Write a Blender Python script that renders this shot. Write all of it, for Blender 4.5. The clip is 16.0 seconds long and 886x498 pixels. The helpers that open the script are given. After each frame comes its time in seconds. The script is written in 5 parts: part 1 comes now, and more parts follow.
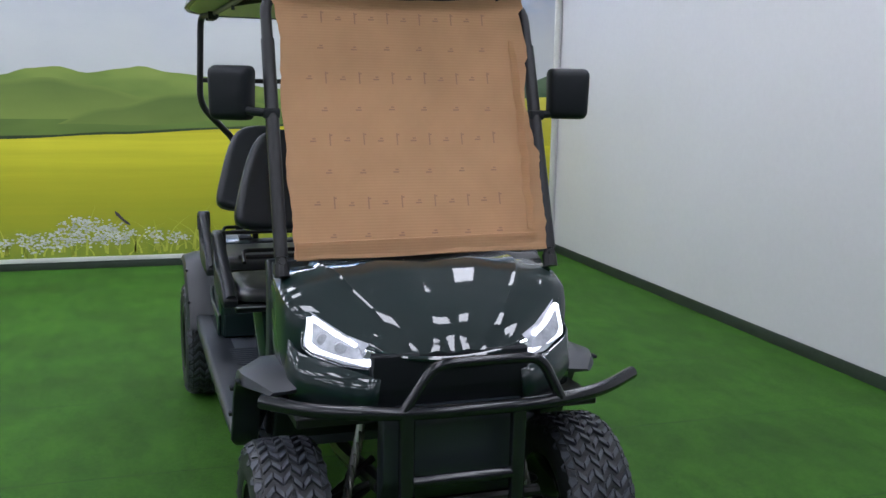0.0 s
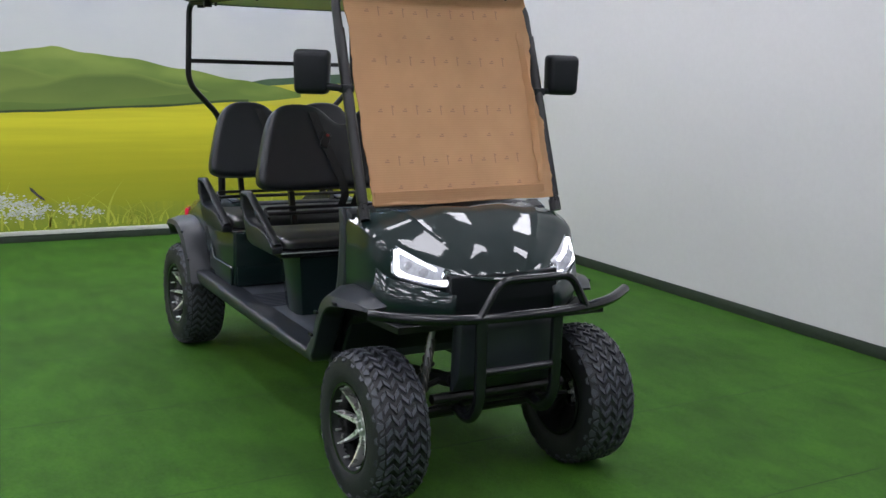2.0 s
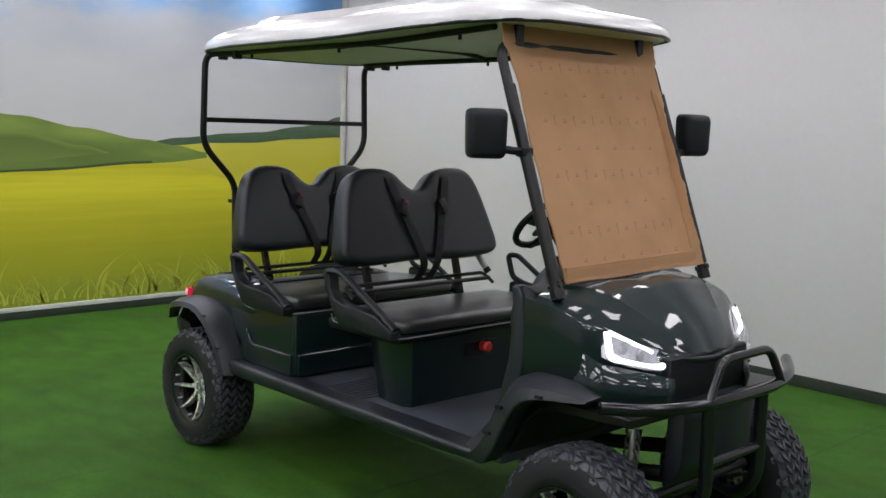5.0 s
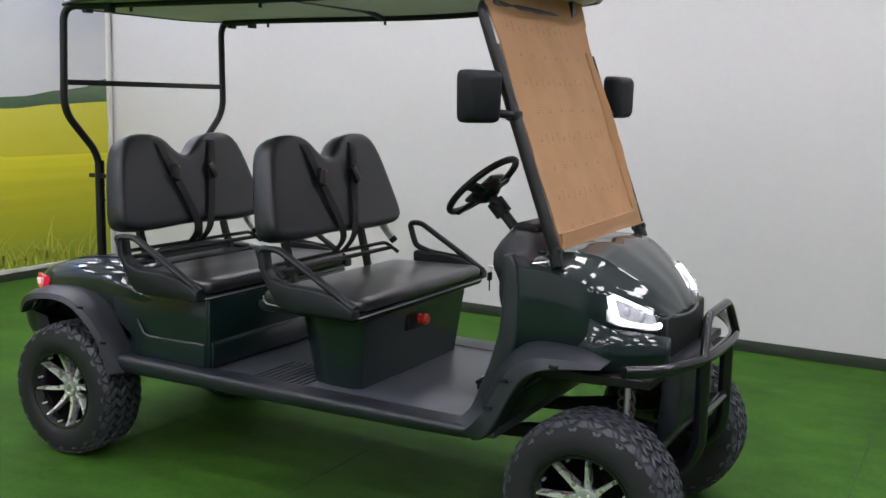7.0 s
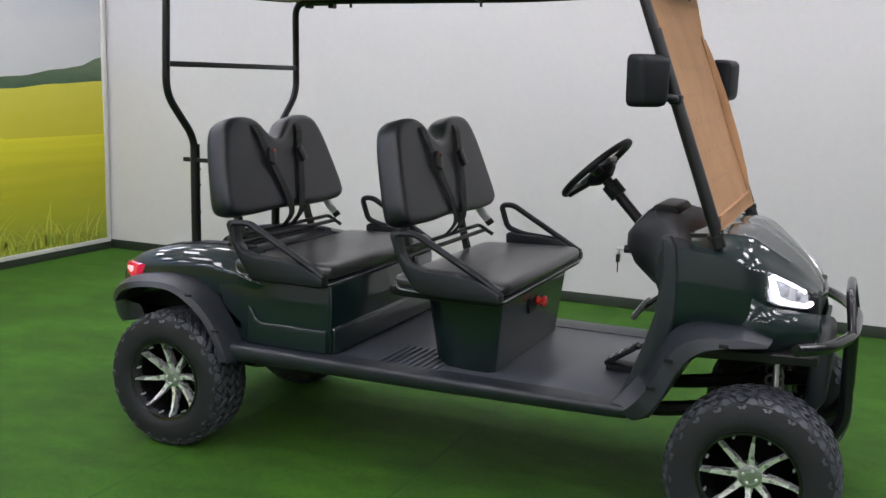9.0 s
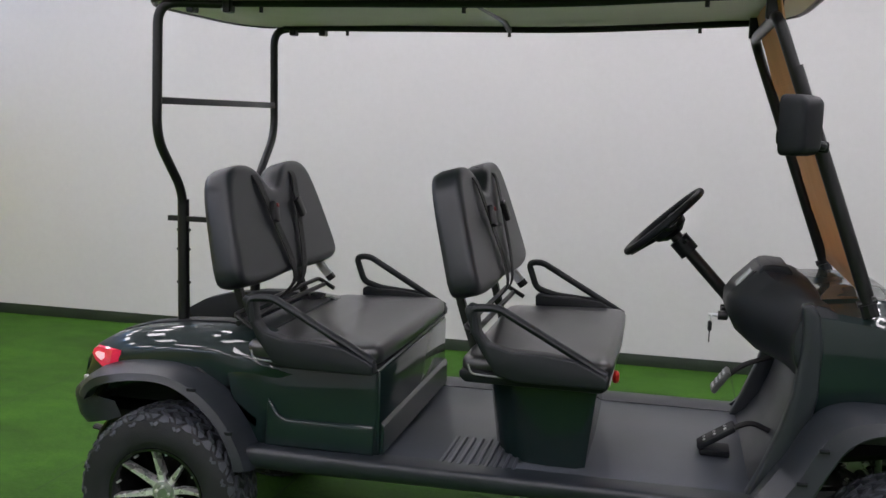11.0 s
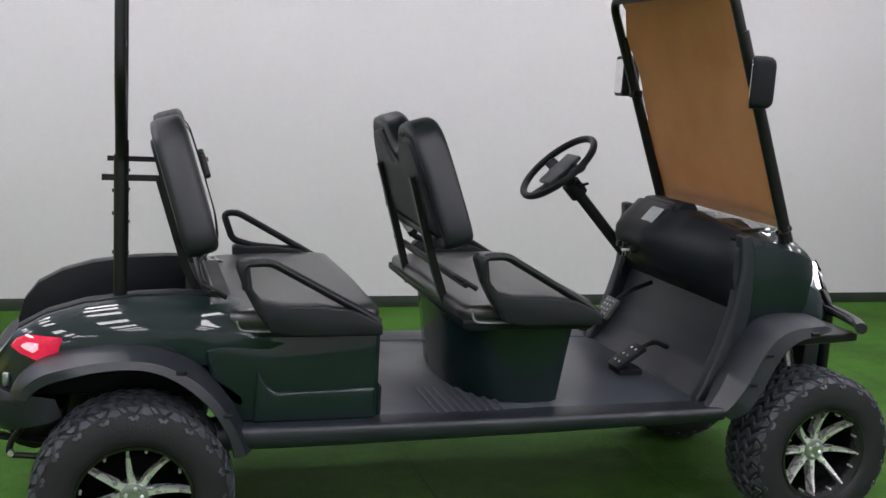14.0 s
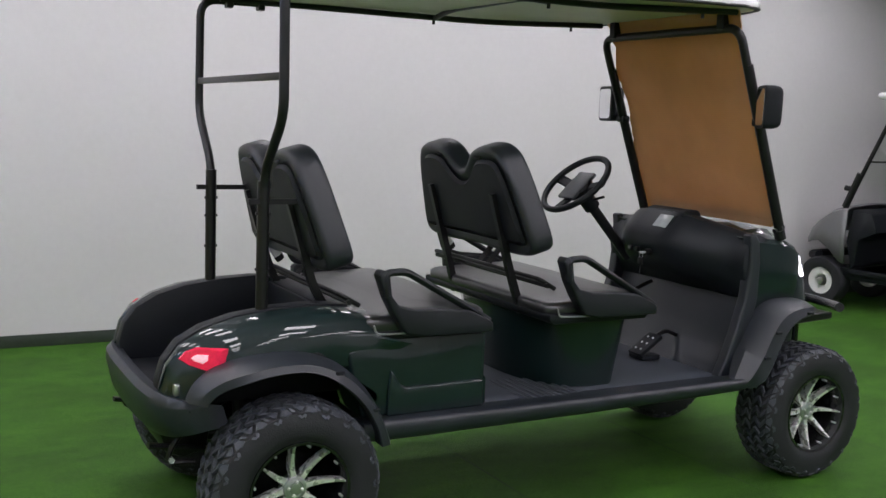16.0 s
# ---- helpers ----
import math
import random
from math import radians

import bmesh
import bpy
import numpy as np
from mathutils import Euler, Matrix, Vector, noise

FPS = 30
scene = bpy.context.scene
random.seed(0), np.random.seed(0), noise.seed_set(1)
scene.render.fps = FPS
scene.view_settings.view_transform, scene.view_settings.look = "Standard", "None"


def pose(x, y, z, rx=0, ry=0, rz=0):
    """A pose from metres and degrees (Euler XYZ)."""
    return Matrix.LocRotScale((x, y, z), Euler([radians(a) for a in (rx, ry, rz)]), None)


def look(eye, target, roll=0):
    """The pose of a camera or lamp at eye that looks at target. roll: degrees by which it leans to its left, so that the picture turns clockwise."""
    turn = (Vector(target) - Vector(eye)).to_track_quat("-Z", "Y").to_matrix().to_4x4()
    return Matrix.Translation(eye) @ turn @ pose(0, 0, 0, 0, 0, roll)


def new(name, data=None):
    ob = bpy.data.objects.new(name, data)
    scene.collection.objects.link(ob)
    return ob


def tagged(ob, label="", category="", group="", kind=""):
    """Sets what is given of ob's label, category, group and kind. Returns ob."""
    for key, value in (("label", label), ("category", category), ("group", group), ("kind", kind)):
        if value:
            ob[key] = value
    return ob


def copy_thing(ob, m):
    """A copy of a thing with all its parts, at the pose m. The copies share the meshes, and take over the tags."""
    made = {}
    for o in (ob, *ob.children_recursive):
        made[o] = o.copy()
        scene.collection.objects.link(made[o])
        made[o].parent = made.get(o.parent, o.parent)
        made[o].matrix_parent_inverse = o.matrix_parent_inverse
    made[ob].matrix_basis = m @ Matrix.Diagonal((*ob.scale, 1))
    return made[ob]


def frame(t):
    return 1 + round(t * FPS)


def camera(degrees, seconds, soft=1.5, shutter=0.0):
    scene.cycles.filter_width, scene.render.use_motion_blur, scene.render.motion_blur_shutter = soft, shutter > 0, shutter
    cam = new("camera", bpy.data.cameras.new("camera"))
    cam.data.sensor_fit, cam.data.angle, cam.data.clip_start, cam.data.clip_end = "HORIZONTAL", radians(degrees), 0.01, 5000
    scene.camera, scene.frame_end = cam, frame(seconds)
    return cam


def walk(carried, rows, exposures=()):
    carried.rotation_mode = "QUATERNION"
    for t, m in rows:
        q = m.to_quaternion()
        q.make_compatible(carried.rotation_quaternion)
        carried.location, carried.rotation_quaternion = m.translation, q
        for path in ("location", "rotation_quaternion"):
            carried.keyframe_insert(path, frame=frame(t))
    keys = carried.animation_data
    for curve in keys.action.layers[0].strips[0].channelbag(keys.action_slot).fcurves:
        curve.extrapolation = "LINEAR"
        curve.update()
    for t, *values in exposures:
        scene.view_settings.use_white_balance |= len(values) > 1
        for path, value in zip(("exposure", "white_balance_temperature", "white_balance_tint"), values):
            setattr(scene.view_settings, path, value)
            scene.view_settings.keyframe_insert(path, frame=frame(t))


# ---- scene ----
cam = camera(47.5, 16.0)
PATH = [
    (0, (5.312, -0.926, 1.685), (3.438, -0.316, 1.341), 1.17),
    (0.5, (5.514, -1.229, 1.698), (3.661, -0.554, 1.366), 1.17),
    (1, (5.621, -1.505, 1.683), (3.779, -0.801, 1.347), 1.50),
    (1.5, (5.709, -1.811, 1.677), (3.920, -0.993, 1.317), 1.21),
    (2, (5.764, -2.073, 1.666), (4.050, -1.109, 1.300), 1.83),
    (2.5, (5.789, -2.377, 1.684), (4.145, -1.295, 1.326), 2.04),
    (3, (5.636, -2.649, 1.690), (4.015, -1.531, 1.340), 2.23),
    (3.5, (5.440, -2.901, 1.725), (3.829, -1.760, 1.403), 1.76),
    (4, (5.136, -2.991, 1.691), (3.555, -1.796, 1.425), 1.81),
    (6.5, (3.672, -3.379, 1.614), (2.577, -1.733, 1.311), 1.60),
    (7, (3.512, -3.575, 1.606), (2.565, -1.839, 1.307), 1.55),
    (7.5, (3.385, -3.769, 1.601), (2.554, -1.976, 1.294), 1.69),
    (8, (3.231, -3.881, 1.617), (2.424, -2.082, 1.284), 2.00),
    (8.5, (2.955, -3.966, 1.620), (2.164, -2.161, 1.282), 1.92),
    (9, (2.739, -3.960, 1.603), (1.954, -2.151, 1.266), 1.67),
    (9.5, (2.504, -3.890, 1.608), (1.749, -2.062, 1.309), 1.82),
    (12, (1.089, -3.513, 1.587), (0.973, -1.534, 1.324), 2.09),
    (12.5, (0.846, -3.506, 1.528), (0.892, -1.523, 1.268), 2.48),
    (13, (0.573, -3.583, 1.536), (0.809, -1.622, 1.222), 3.26),
    (13.5, (0.224, -3.521, 1.530), (0.711, -1.608, 1.207), 3.93),
    (14, (-0.004, -3.532, 1.553), (0.582, -1.649, 1.226), 3.30),
    (14.5, (-0.322, -3.559, 1.557), (0.319, -1.691, 1.241), 3.31),
    (15, (-0.614, -3.568, 1.551), (0.070, -1.710, 1.270), 3.42),
    (15.5, (-0.923, -3.569, 1.523), (-0.099, -1.763, 1.280), 1.86),
    (16, (-1.127, -3.582, 1.503), (-0.177, -1.840, 1.251), 2.25),
]
walk(cam, [(t, look(eye, target, roll)) for t, eye, target, roll in PATH], [(0.0, -0.12, 5680, 17), (2.5, -0.09, 6020, 18), (3.5, -0.22, 6120, 18), (4.0, -0.35, 6230, 18), (6.5, -0.07, 6220, 19), (8.0, 0.06, 6150, 19), (9.5, -0.01, 6200, 20), (12.0, -0.20, 6250, 21), (14.0, 0.03, 6200, 21), (16.0, -0.11, 6200, 21)])


# ---------------------------------------------------------------- world and exposure
world = bpy.data.worlds.new("showroom_world")
scene.world = world
world.use_nodes = True
world.node_tree.nodes["Background"].inputs[0].default_value = (0.9, 0.95, 1.0, 1)
world.node_tree.nodes["Background"].inputs[1].default_value = 0.05
scene.view_settings.exposure = 0.0
PANEL_POWER = 16.8


# ---------------------------------------------------------------- materials
def nodes_of(name):
    m = bpy.data.materials.new(name)
    m.use_nodes = True
    return m, m.node_tree.nodes, m.node_tree.links


def surface(name, colour, rough=0.5, metal=0.0, vary=0.15, scale=8.0, fine=90.0, bump=0.0, bump_scale=200.0, coat=0.0, rough_vary=0.0, tint=None, spec=0.5):
    """A plain surface with colour that varies at two scales, uneven gloss and fine relief."""
    m, n, l = nodes_of(name)
    b = n["Principled BSDF"]
    co = n.new("ShaderNodeTexCoord")
    big, small = n.new("ShaderNodeTexNoise"), n.new("ShaderNodeTexNoise")
    for t, s in ((big, scale), (small, fine)):
        t.inputs["Scale"].default_value, t.inputs["Detail"].default_value = s, 4.0
        l.new(co.outputs["Object"], t.inputs["Vector"])
    add = n.new("ShaderNodeMath")
    add.operation = "MULTIPLY_ADD"
    l.new(big.outputs["Fac"], add.inputs[0])
    add.inputs[1].default_value = 0.6
    half = n.new("ShaderNodeMath")
    half.operation = "MULTIPLY"
    half.inputs[1].default_value = 0.4
    l.new(small.outputs["Fac"], half.inputs[0])
    l.new(half.outputs[0], add.inputs[2])
    ramp = n.new("ShaderNodeValToRGB")
    other = tint or colour
    ramp.color_ramp.elements[0].position, ramp.color_ramp.elements[1].position = 0.3, 0.7
    ramp.color_ramp.elements[0].color = (*[c * (1 - vary) for c in colour], 1)
    ramp.color_ramp.elements[1].color = (*[min(1, c * (1 + vary)) for c in other], 1)
    l.new(add.outputs[0], ramp.inputs[0])
    l.new(ramp.outputs[0], b.inputs["Base Color"])
    b.inputs["Metallic"].default_value = metal
    b.inputs["Specular IOR Level"].default_value = spec
    b.inputs["Roughness"].default_value = rough
    if rough_vary:
        mr = n.new("ShaderNodeMapRange")
        mr.inputs["To Min"].default_value, mr.inputs["To Max"].default_value = rough - rough_vary, rough + rough_vary
        l.new(big.outputs["Fac"], mr.inputs["Value"])
        l.new(mr.outputs[0], b.inputs["Roughness"])
    if coat:
        b.inputs["Coat Weight"].default_value, b.inputs["Coat Roughness"].default_value = coat, 0.03
    if bump:
        tex = n.new("ShaderNodeTexNoise")
        tex.inputs["Scale"].default_value, tex.inputs["Detail"].default_value = bump_scale, 3.0
        l.new(co.outputs["Object"], tex.inputs["Vector"])
        bp = n.new("ShaderNodeBump")
        bp.inputs["Strength"].default_value, bp.inputs["Distance"].default_value = bump, 0.004
        l.new(tex.outputs["Fac"], bp.inputs["Height"])
        l.new(bp.outputs[0], b.inputs["Normal"])
    return m


def glow(name, colour, strength):
    m, n, l = nodes_of(name)
    b = n["Principled BSDF"]
    b.inputs["Base Color"].default_value = (*colour, 1)
    b.inputs["Emission Color"].default_value = (*colour, 1)
    b.inputs["Emission Strength"].default_value = strength
    return m


def clear(name, colour=(1, 1, 1), rough=0.0, ior=1.45):
    m, n, l = nodes_of(name)
    b = n["Principled BSDF"]
    b.inputs["Base Color"].default_value = (*colour, 1)
    b.inputs["Transmission Weight"].default_value = 1.0
    b.inputs["Roughness"].default_value = rough
    b.inputs["IOR"].default_value = ior
    return m


PAINT = surface("dark_green_paint", (0.0035, 0.0125, 0.0125), 0.45, 0.0, 0.12, 5, 400, coat=0.8, rough_vary=0.05, spec=0.2)
PLASTIC = surface("charcoal_moulded_plastic", (0.0115, 0.015, 0.021), 0.43, 0.0, 0.18, 6, 160, bump=0.08, bump_scale=420, rough_vary=0.05, spec=0.6)
DASH = surface("black_dash_plastic", (0.0065, 0.008, 0.0105), 0.50, 0.0, 0.2, 7, 180, bump=0.10, bump_scale=420, rough_vary=0.06, spec=0.24)
DASH_TOP = surface("black_blue_dash_moulding", (0.0095, 0.0120, 0.0155), 0.46, 0.0, 0.2, 7, 180, bump=0.10, bump_scale=420, rough_vary=0.06, spec=0.32)
HANDLE = surface("charcoal_handle_moulding", (0.0085, 0.0105, 0.0135), 0.46, 0.0, 0.2, 7, 180, bump=0.10, bump_scale=420, spec=0.36)
STEEL = surface("black_powder_coat", (0.008, 0.008, 0.009), 0.36, 0.0, 0.2, 20, 300, bump=0.08, bump_scale=500, spec=0.34)
GLOSS = surface("gloss_black_tube", (0.007, 0.008, 0.010), 0.20, 0.0, 0.15, 12, 260, coat=0.25, spec=0.35)
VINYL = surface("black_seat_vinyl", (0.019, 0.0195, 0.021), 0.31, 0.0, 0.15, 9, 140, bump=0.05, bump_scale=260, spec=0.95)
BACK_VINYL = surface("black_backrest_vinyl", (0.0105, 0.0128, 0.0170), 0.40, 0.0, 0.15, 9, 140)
BUCKLE = surface("brushed_belt_anchor", (0.60, 0.61, 0.62), 0.35, 0.3, 0.1, 30, 200)
MAT = surface("blue_black_floor_mat", (0.060, 0.068, 0.083), 0.32, 0.0, 0.15, 5, 120)
WEBBING = surface("black_belt_webbing", (0.006, 0.006, 0.007), 0.7, 0.0, 0.3, 40, 500, bump=0.5, bump_scale=700)
# kept darker than the tread blocks, which paints shade into the grooves
RUBBER = surface("black_tyre_rubber", (0.010, 0.011, 0.014), 0.60, 0.0, 0.3, 10, 200, bump=0.35, bump_scale=240, rough_vary=0.1)
# the same tyre's rubber, lightened for the lit tops of the blocks
LUG = surface("lit_tread_rubber", (0.046, 0.051, 0.064), 0.52, 0.0, 0.3, 14, 220, bump=0.35, bump_scale=240)
RIM = surface("gloss_black_rim", (0.008, 0.008, 0.009), 0.2, 0.0, 0.2, 12, 200, coat=0.5)
CHROME = surface("machined_aluminium", (0.88, 0.88, 0.87), 0.28, 0.65, 0.1, 20, 300, rough_vary=0.06)
SILVER = surface("dull_silver_bracket", (0.55, 0.56, 0.57), 0.35, 1.0, 0.1, 30, 300)
WHITE_RIM = surface("white_painted_rim", (0.72, 0.72, 0.70), 0.4, 0.0, 0.08, 12, 200)
ROOF_WHITE = surface("white_roof_gelcoat", (0.63, 0.63, 0.635), 0.24, 0.0, 0.04, 3, 60, coat=0.3)
LINER = surface("cream_roof_liner", (0.60, 0.58, 0.44), 0.5, 0.0, 0.08, 4, 120, bump=0.15, bump_scale=150)
PIPING = surface("pale_seat_piping", (0.26, 0.27, 0.27), 0.4, 0.0, 0.1, 20, 200)
GREY_BODY = surface("grey_satin_body", (0.15, 0.15, 0.155), 0.35, 0.0, 0.1, 5, 120, coat=0.4)
RED_LENS = surface("lit_red_lamp_lens", (0.62, 0.02, 0.06), 0.12, 0.0, 0.25, 30, 200, coat=1.0)
RED_LENS.node_tree.nodes["Principled BSDF"].inputs["Emission Color"].default_value = (1.0, 0.02, 0.08, 1)
RED_LENS.node_tree.nodes["Principled BSDF"].inputs["Emission Strength"].default_value = 0.25
# emission here paints the bright streak in the middle of the red lens
PINK_LENS = surface("pale_red_streak_glow", (0.85, 0.50, 0.55), 0.12, 0.0, 0.2, 60, 300, coat=0.6)
PINK_LENS.node_tree.nodes["Principled BSDF"].inputs["Emission Color"].default_value = (1.0, 0.55, 0.62, 1)
PINK_LENS.node_tree.nodes["Principled BSDF"].inputs["Emission Strength"].default_value = 0.5
RED_KNOB = surface("red_plastic_knob", (0.55, 0.03, 0.02), 0.35, 0.0, 0.1, 20, 200)
RED_BUTTON = surface("dull_red_button", (0.20, 0.018, 0.014), 0.5, 0.0, 0.1, 20, 200)
SPRING = surface("grey_spring_steel", (0.16, 0.155, 0.14), 0.38, 0.7, 0.15, 20, 200)
LAMP_CHROME = surface("bright_lamp_reflector", (0.80, 0.81, 0.83), 0.12, 1.0, 0.1, 60, 300)
LAMP_GLOW = glow("white_daytime_light", (1.0, 0.98, 0.97), 3.0)
LAMP_BOWL = surface("pale_lamp_reflector", (0.36, 0.37, 0.40), 0.30, 0.0, 0.3, 60, 300)
LAMP_BOWL.node_tree.nodes["Principled BSDF"].inputs["Emission Color"].default_value = (0.9, 0.93, 1.0, 1)
LAMP_BOWL.node_tree.nodes["Principled BSDF"].inputs["Emission Strength"].default_value = 0.07
LENS = clear("clear_lamp_lens", (0.98, 0.99, 1.0), 0.02, 1.1)
GLASS = clear("windscreen_glass", (0.96, 0.98, 0.97), 0.0)
MIRROR = surface("mirror_glass", (0.85, 0.86, 0.87), 0.02, 1.0, 0.01, 3, 40)
WALL = surface("white_wall_paint", (0.60, 0.59, 0.595), 0.55, 0.0, 0.035, 0.7, 30, bump=0.10, bump_scale=90)
# lighter than the other walls, to bounce fill light onto the cart
FILL_WALL = surface("pale_fill_wall", (0.68, 0.68, 0.685), 0.6, 0.0, 0.05, 0.7, 30, bump=0.10, bump_scale=90)
CEILING = surface("dark_ceiling_paint", (0.16, 0.16, 0.165), 0.8, 0.0, 0.05, 2, 60, bump=0.2, bump_scale=120)
# upturned turf edge and gap at the walls; their shade is in this colour
TURF_EDGE = surface("dark_turf_edge", (0.020, 0.032, 0.020), 0.6, 0.0, 0.3, 6, 100)
TRIM = surface("pale_mural_trim", (0.62, 0.62, 0.58), 0.45, 0.0, 0.08, 6, 100)
PANEL = glow("led_panel_diffuser", (1.0, 0.985, 0.96), PANEL_POWER)
PANEL_FRAME = surface("white_panel_frame", (0.75, 0.75, 0.75), 0.4, 0.0, 0.05)


def turf_material():
    m, n, l = nodes_of("artificial_turf")
    b = n["Principled BSDF"]
    co = n.new("ShaderNodeTexCoord")

    def noise_at(scale, detail, stretch=None):
        t = n.new("ShaderNodeTexNoise")
        t.inputs["Scale"].default_value, t.inputs["Detail"].default_value = scale, detail
        if stretch:
            mp = n.new("ShaderNodeMapping")
            mp.inputs["Scale"].default_value = stretch
            l.new(co.outputs["Object"], mp.inputs["Vector"])
            l.new(mp.outputs[0], t.inputs["Vector"])
        else:
            l.new(co.outputs["Object"], t.inputs["Vector"])
        return t

    blades, tufts, patches, nap = noise_at(420, 3), noise_at(60, 4), noise_at(1.7, 4), noise_at(5, 3, (0.8, 1.7, 1))
    mix1 = n.new("ShaderNodeValToRGB")
    e = mix1.color_ramp.elements
    e[0].position, e[0].color = 0.28, (0.011, 0.049, 0.003, 1)
    e[1].position, e[1].color = 0.75, (0.074, 0.200, 0.011, 1)
    mid = mix1.color_ramp.elements.new(0.5)
    mid.color = (0.036, 0.122, 0.006, 1)
    s1 = n.new("ShaderNodeMath"); s1.operation = "MULTIPLY_ADD"; s1.inputs[1].default_value = 0.45
    s2 = n.new("ShaderNodeMath"); s2.operation = "MULTIPLY_ADD"; s2.inputs[1].default_value = 0.30
    s3 = n.new("ShaderNodeMath"); s3.operation = "MULTIPLY"; s3.inputs[1].default_value = 0.25
    l.new(nap.outputs["Fac"], s3.inputs[0])
    l.new(tufts.outputs["Fac"], s2.inputs[0]); l.new(s3.outputs[0], s2.inputs[2])
    l.new(blades.outputs["Fac"], s1.inputs[0]); l.new(s2.outputs[0], s1.inputs[2])
    l.new(s1.outputs[0], mix1.inputs[0])
    tone = n.new("ShaderNodeMapRange")
    tone.inputs["From Min"].default_value, tone.inputs["From Max"].default_value = 0.3, 0.7
    tone.inputs["To Min"].default_value, tone.inputs["To Max"].default_value = 0.76, 1.20
    l.new(patches.outputs["Fac"], tone.inputs["Value"])
    mul = n.new("ShaderNodeMix"); mul.data_type = "RGBA"; mul.blend_type = "MULTIPLY"; mul.inputs[0].default_value = 1.0
    l.new(mix1.outputs[0], mul.inputs[6]); l.new(tone.outputs[0], mul.inputs[7])
    l.new(mul.outputs[2], b.inputs["Base Color"])
    b.inputs["Roughness"].default_value = 0.75
    b.inputs["Specular IOR Level"].default_value = 0.25
    bp = n.new("ShaderNodeBump"); bp.inputs["Strength"].default_value = 0.9; bp.inputs["Distance"].default_value = 0.012
    l.new(s1.outputs[0], bp.inputs["Height"]); l.new(bp.outputs[0], b.inputs["Normal"])
    return m


TURF = turf_material()



def card_material(name, colour, through_light):
    """Corrugated board: faint ribs across, blotches, and some light passing through."""
    m, n, l = nodes_of(name)
    b = n["Principled BSDF"]
    co = n.new("ShaderNodeTexCoord")
    wave = n.new("ShaderNodeTexWave")
    wave.wave_type, wave.bands_direction = "BANDS", "Z"
    wave.inputs["Scale"].default_value, wave.inputs["Distortion"].default_value = 34.0, 0.6
    l.new(co.outputs["Object"], wave.inputs["Vector"])
    t = n.new("ShaderNodeTexNoise"); t.inputs["Scale"].default_value = 7.0; t.inputs["Detail"].default_value = 8.0
    l.new(co.outputs["Object"], t.inputs["Vector"])
    add = n.new("ShaderNodeMath"); add.operation = "MULTIPLY_ADD"; add.inputs[1].default_value = 0.11
    l.new(wave.outputs["Fac"], add.inputs[0]); l.new(t.outputs["Fac"], add.inputs[2])
    ramp = n.new("ShaderNodeValToRGB")
    ramp.color_ramp.elements[0].position, ramp.color_ramp.elements[1].position = 0.3, 0.85
    ramp.color_ramp.elements[0].color = (*[c * 0.86 for c in colour], 1)
    ramp.color_ramp.elements[1].color = (*[c * 1.12 for c in colour], 1)
    l.new(add.outputs[0], ramp.inputs[0])
    l.new(ramp.outputs[0], b.inputs["Base Color"])
    b.inputs["Roughness"].default_value = 0.8
    bp = n.new("ShaderNodeBump"); bp.inputs["Strength"].default_value = 0.22; bp.inputs["Distance"].default_value = 0.002
    l.new(wave.outputs["Fac"], bp.inputs["Height"]); l.new(bp.outputs[0], b.inputs["Normal"])
    tr = n.new("ShaderNodeBsdfTranslucent")
    tr.inputs["Color"].default_value = (0.72, 0.43, 0.13, 1)
    mix = n.new("ShaderNodeMixShader"); mix.inputs[0].default_value = through_light
    l.new(b.outputs[0], mix.inputs[1]); l.new(tr.outputs[0], mix.inputs[2])
    l.new(mix.outputs[0], n["Material Output"].inputs["Surface"])
    return m


CARD = card_material("brown_corrugated_card", (0.52, 0.315, 0.165), 0.34)
CARD_INK = surface("faded_brown_print", (0.40, 0.230, 0.115), 0.8, 0.0, 0.1)


# ---------------------------------------------------------------- mesh helpers
ORIGIN = {}


def part(name, bm, material, parent, label="", sharp=35.0):
    """One mesh under a thing or a part; the points are given in the world."""
    me = bpy.data.meshes.new(name)
    base = ORIGIN.get(parent.name, Vector((0, 0, 0))) if parent is not None else Vector((0, 0, 0))
    for v in bm.verts:
        v.co -= base
    bmesh.ops.recalc_face_normals(bm, faces=bm.faces)
    bm.to_mesh(me)
    bm.free()
    me.materials.append(material)
    for p in me.polygons:
        p.use_smooth = True
    me.set_sharp_from_angle(angle=radians(sharp))
    ob = new(name, me)
    if parent is not None:
        ob.parent = parent
    ORIGIN[ob.name] = base
    if label:
        ob["label"] = label
    return ob


def thing(name, place, label, category, group="", kind=""):
    ob = new(name)
    ob.empty_display_size = 0.1
    ob.location = place
    tagged(ob, label, category, group, kind)
    ORIGIN[ob.name] = Vector(place)
    return ob


def shared(name, me, parent, place=(0, 0, 0)):
    ob = new(name, me)
    ob.parent, ob.location = parent, place
    return ob


def skin(loops, closed=True, caps=True, bm=None):
    """Faces between rows of points."""
    bm = bm or bmesh.new()
    rows = [[bm.verts.new(p) for p in loop] for loop in loops]
    n = len(rows[0])
    for a, b in zip(rows, rows[1:]):
        for i in range(n if closed else n - 1):
            j = (i + 1) % n
            bm.faces.new((a[i], a[j], b[j], b[i]))
    if caps and closed:
        bm.faces.new(rows[0])
        bm.faces.new(rows[-1])
    return bm


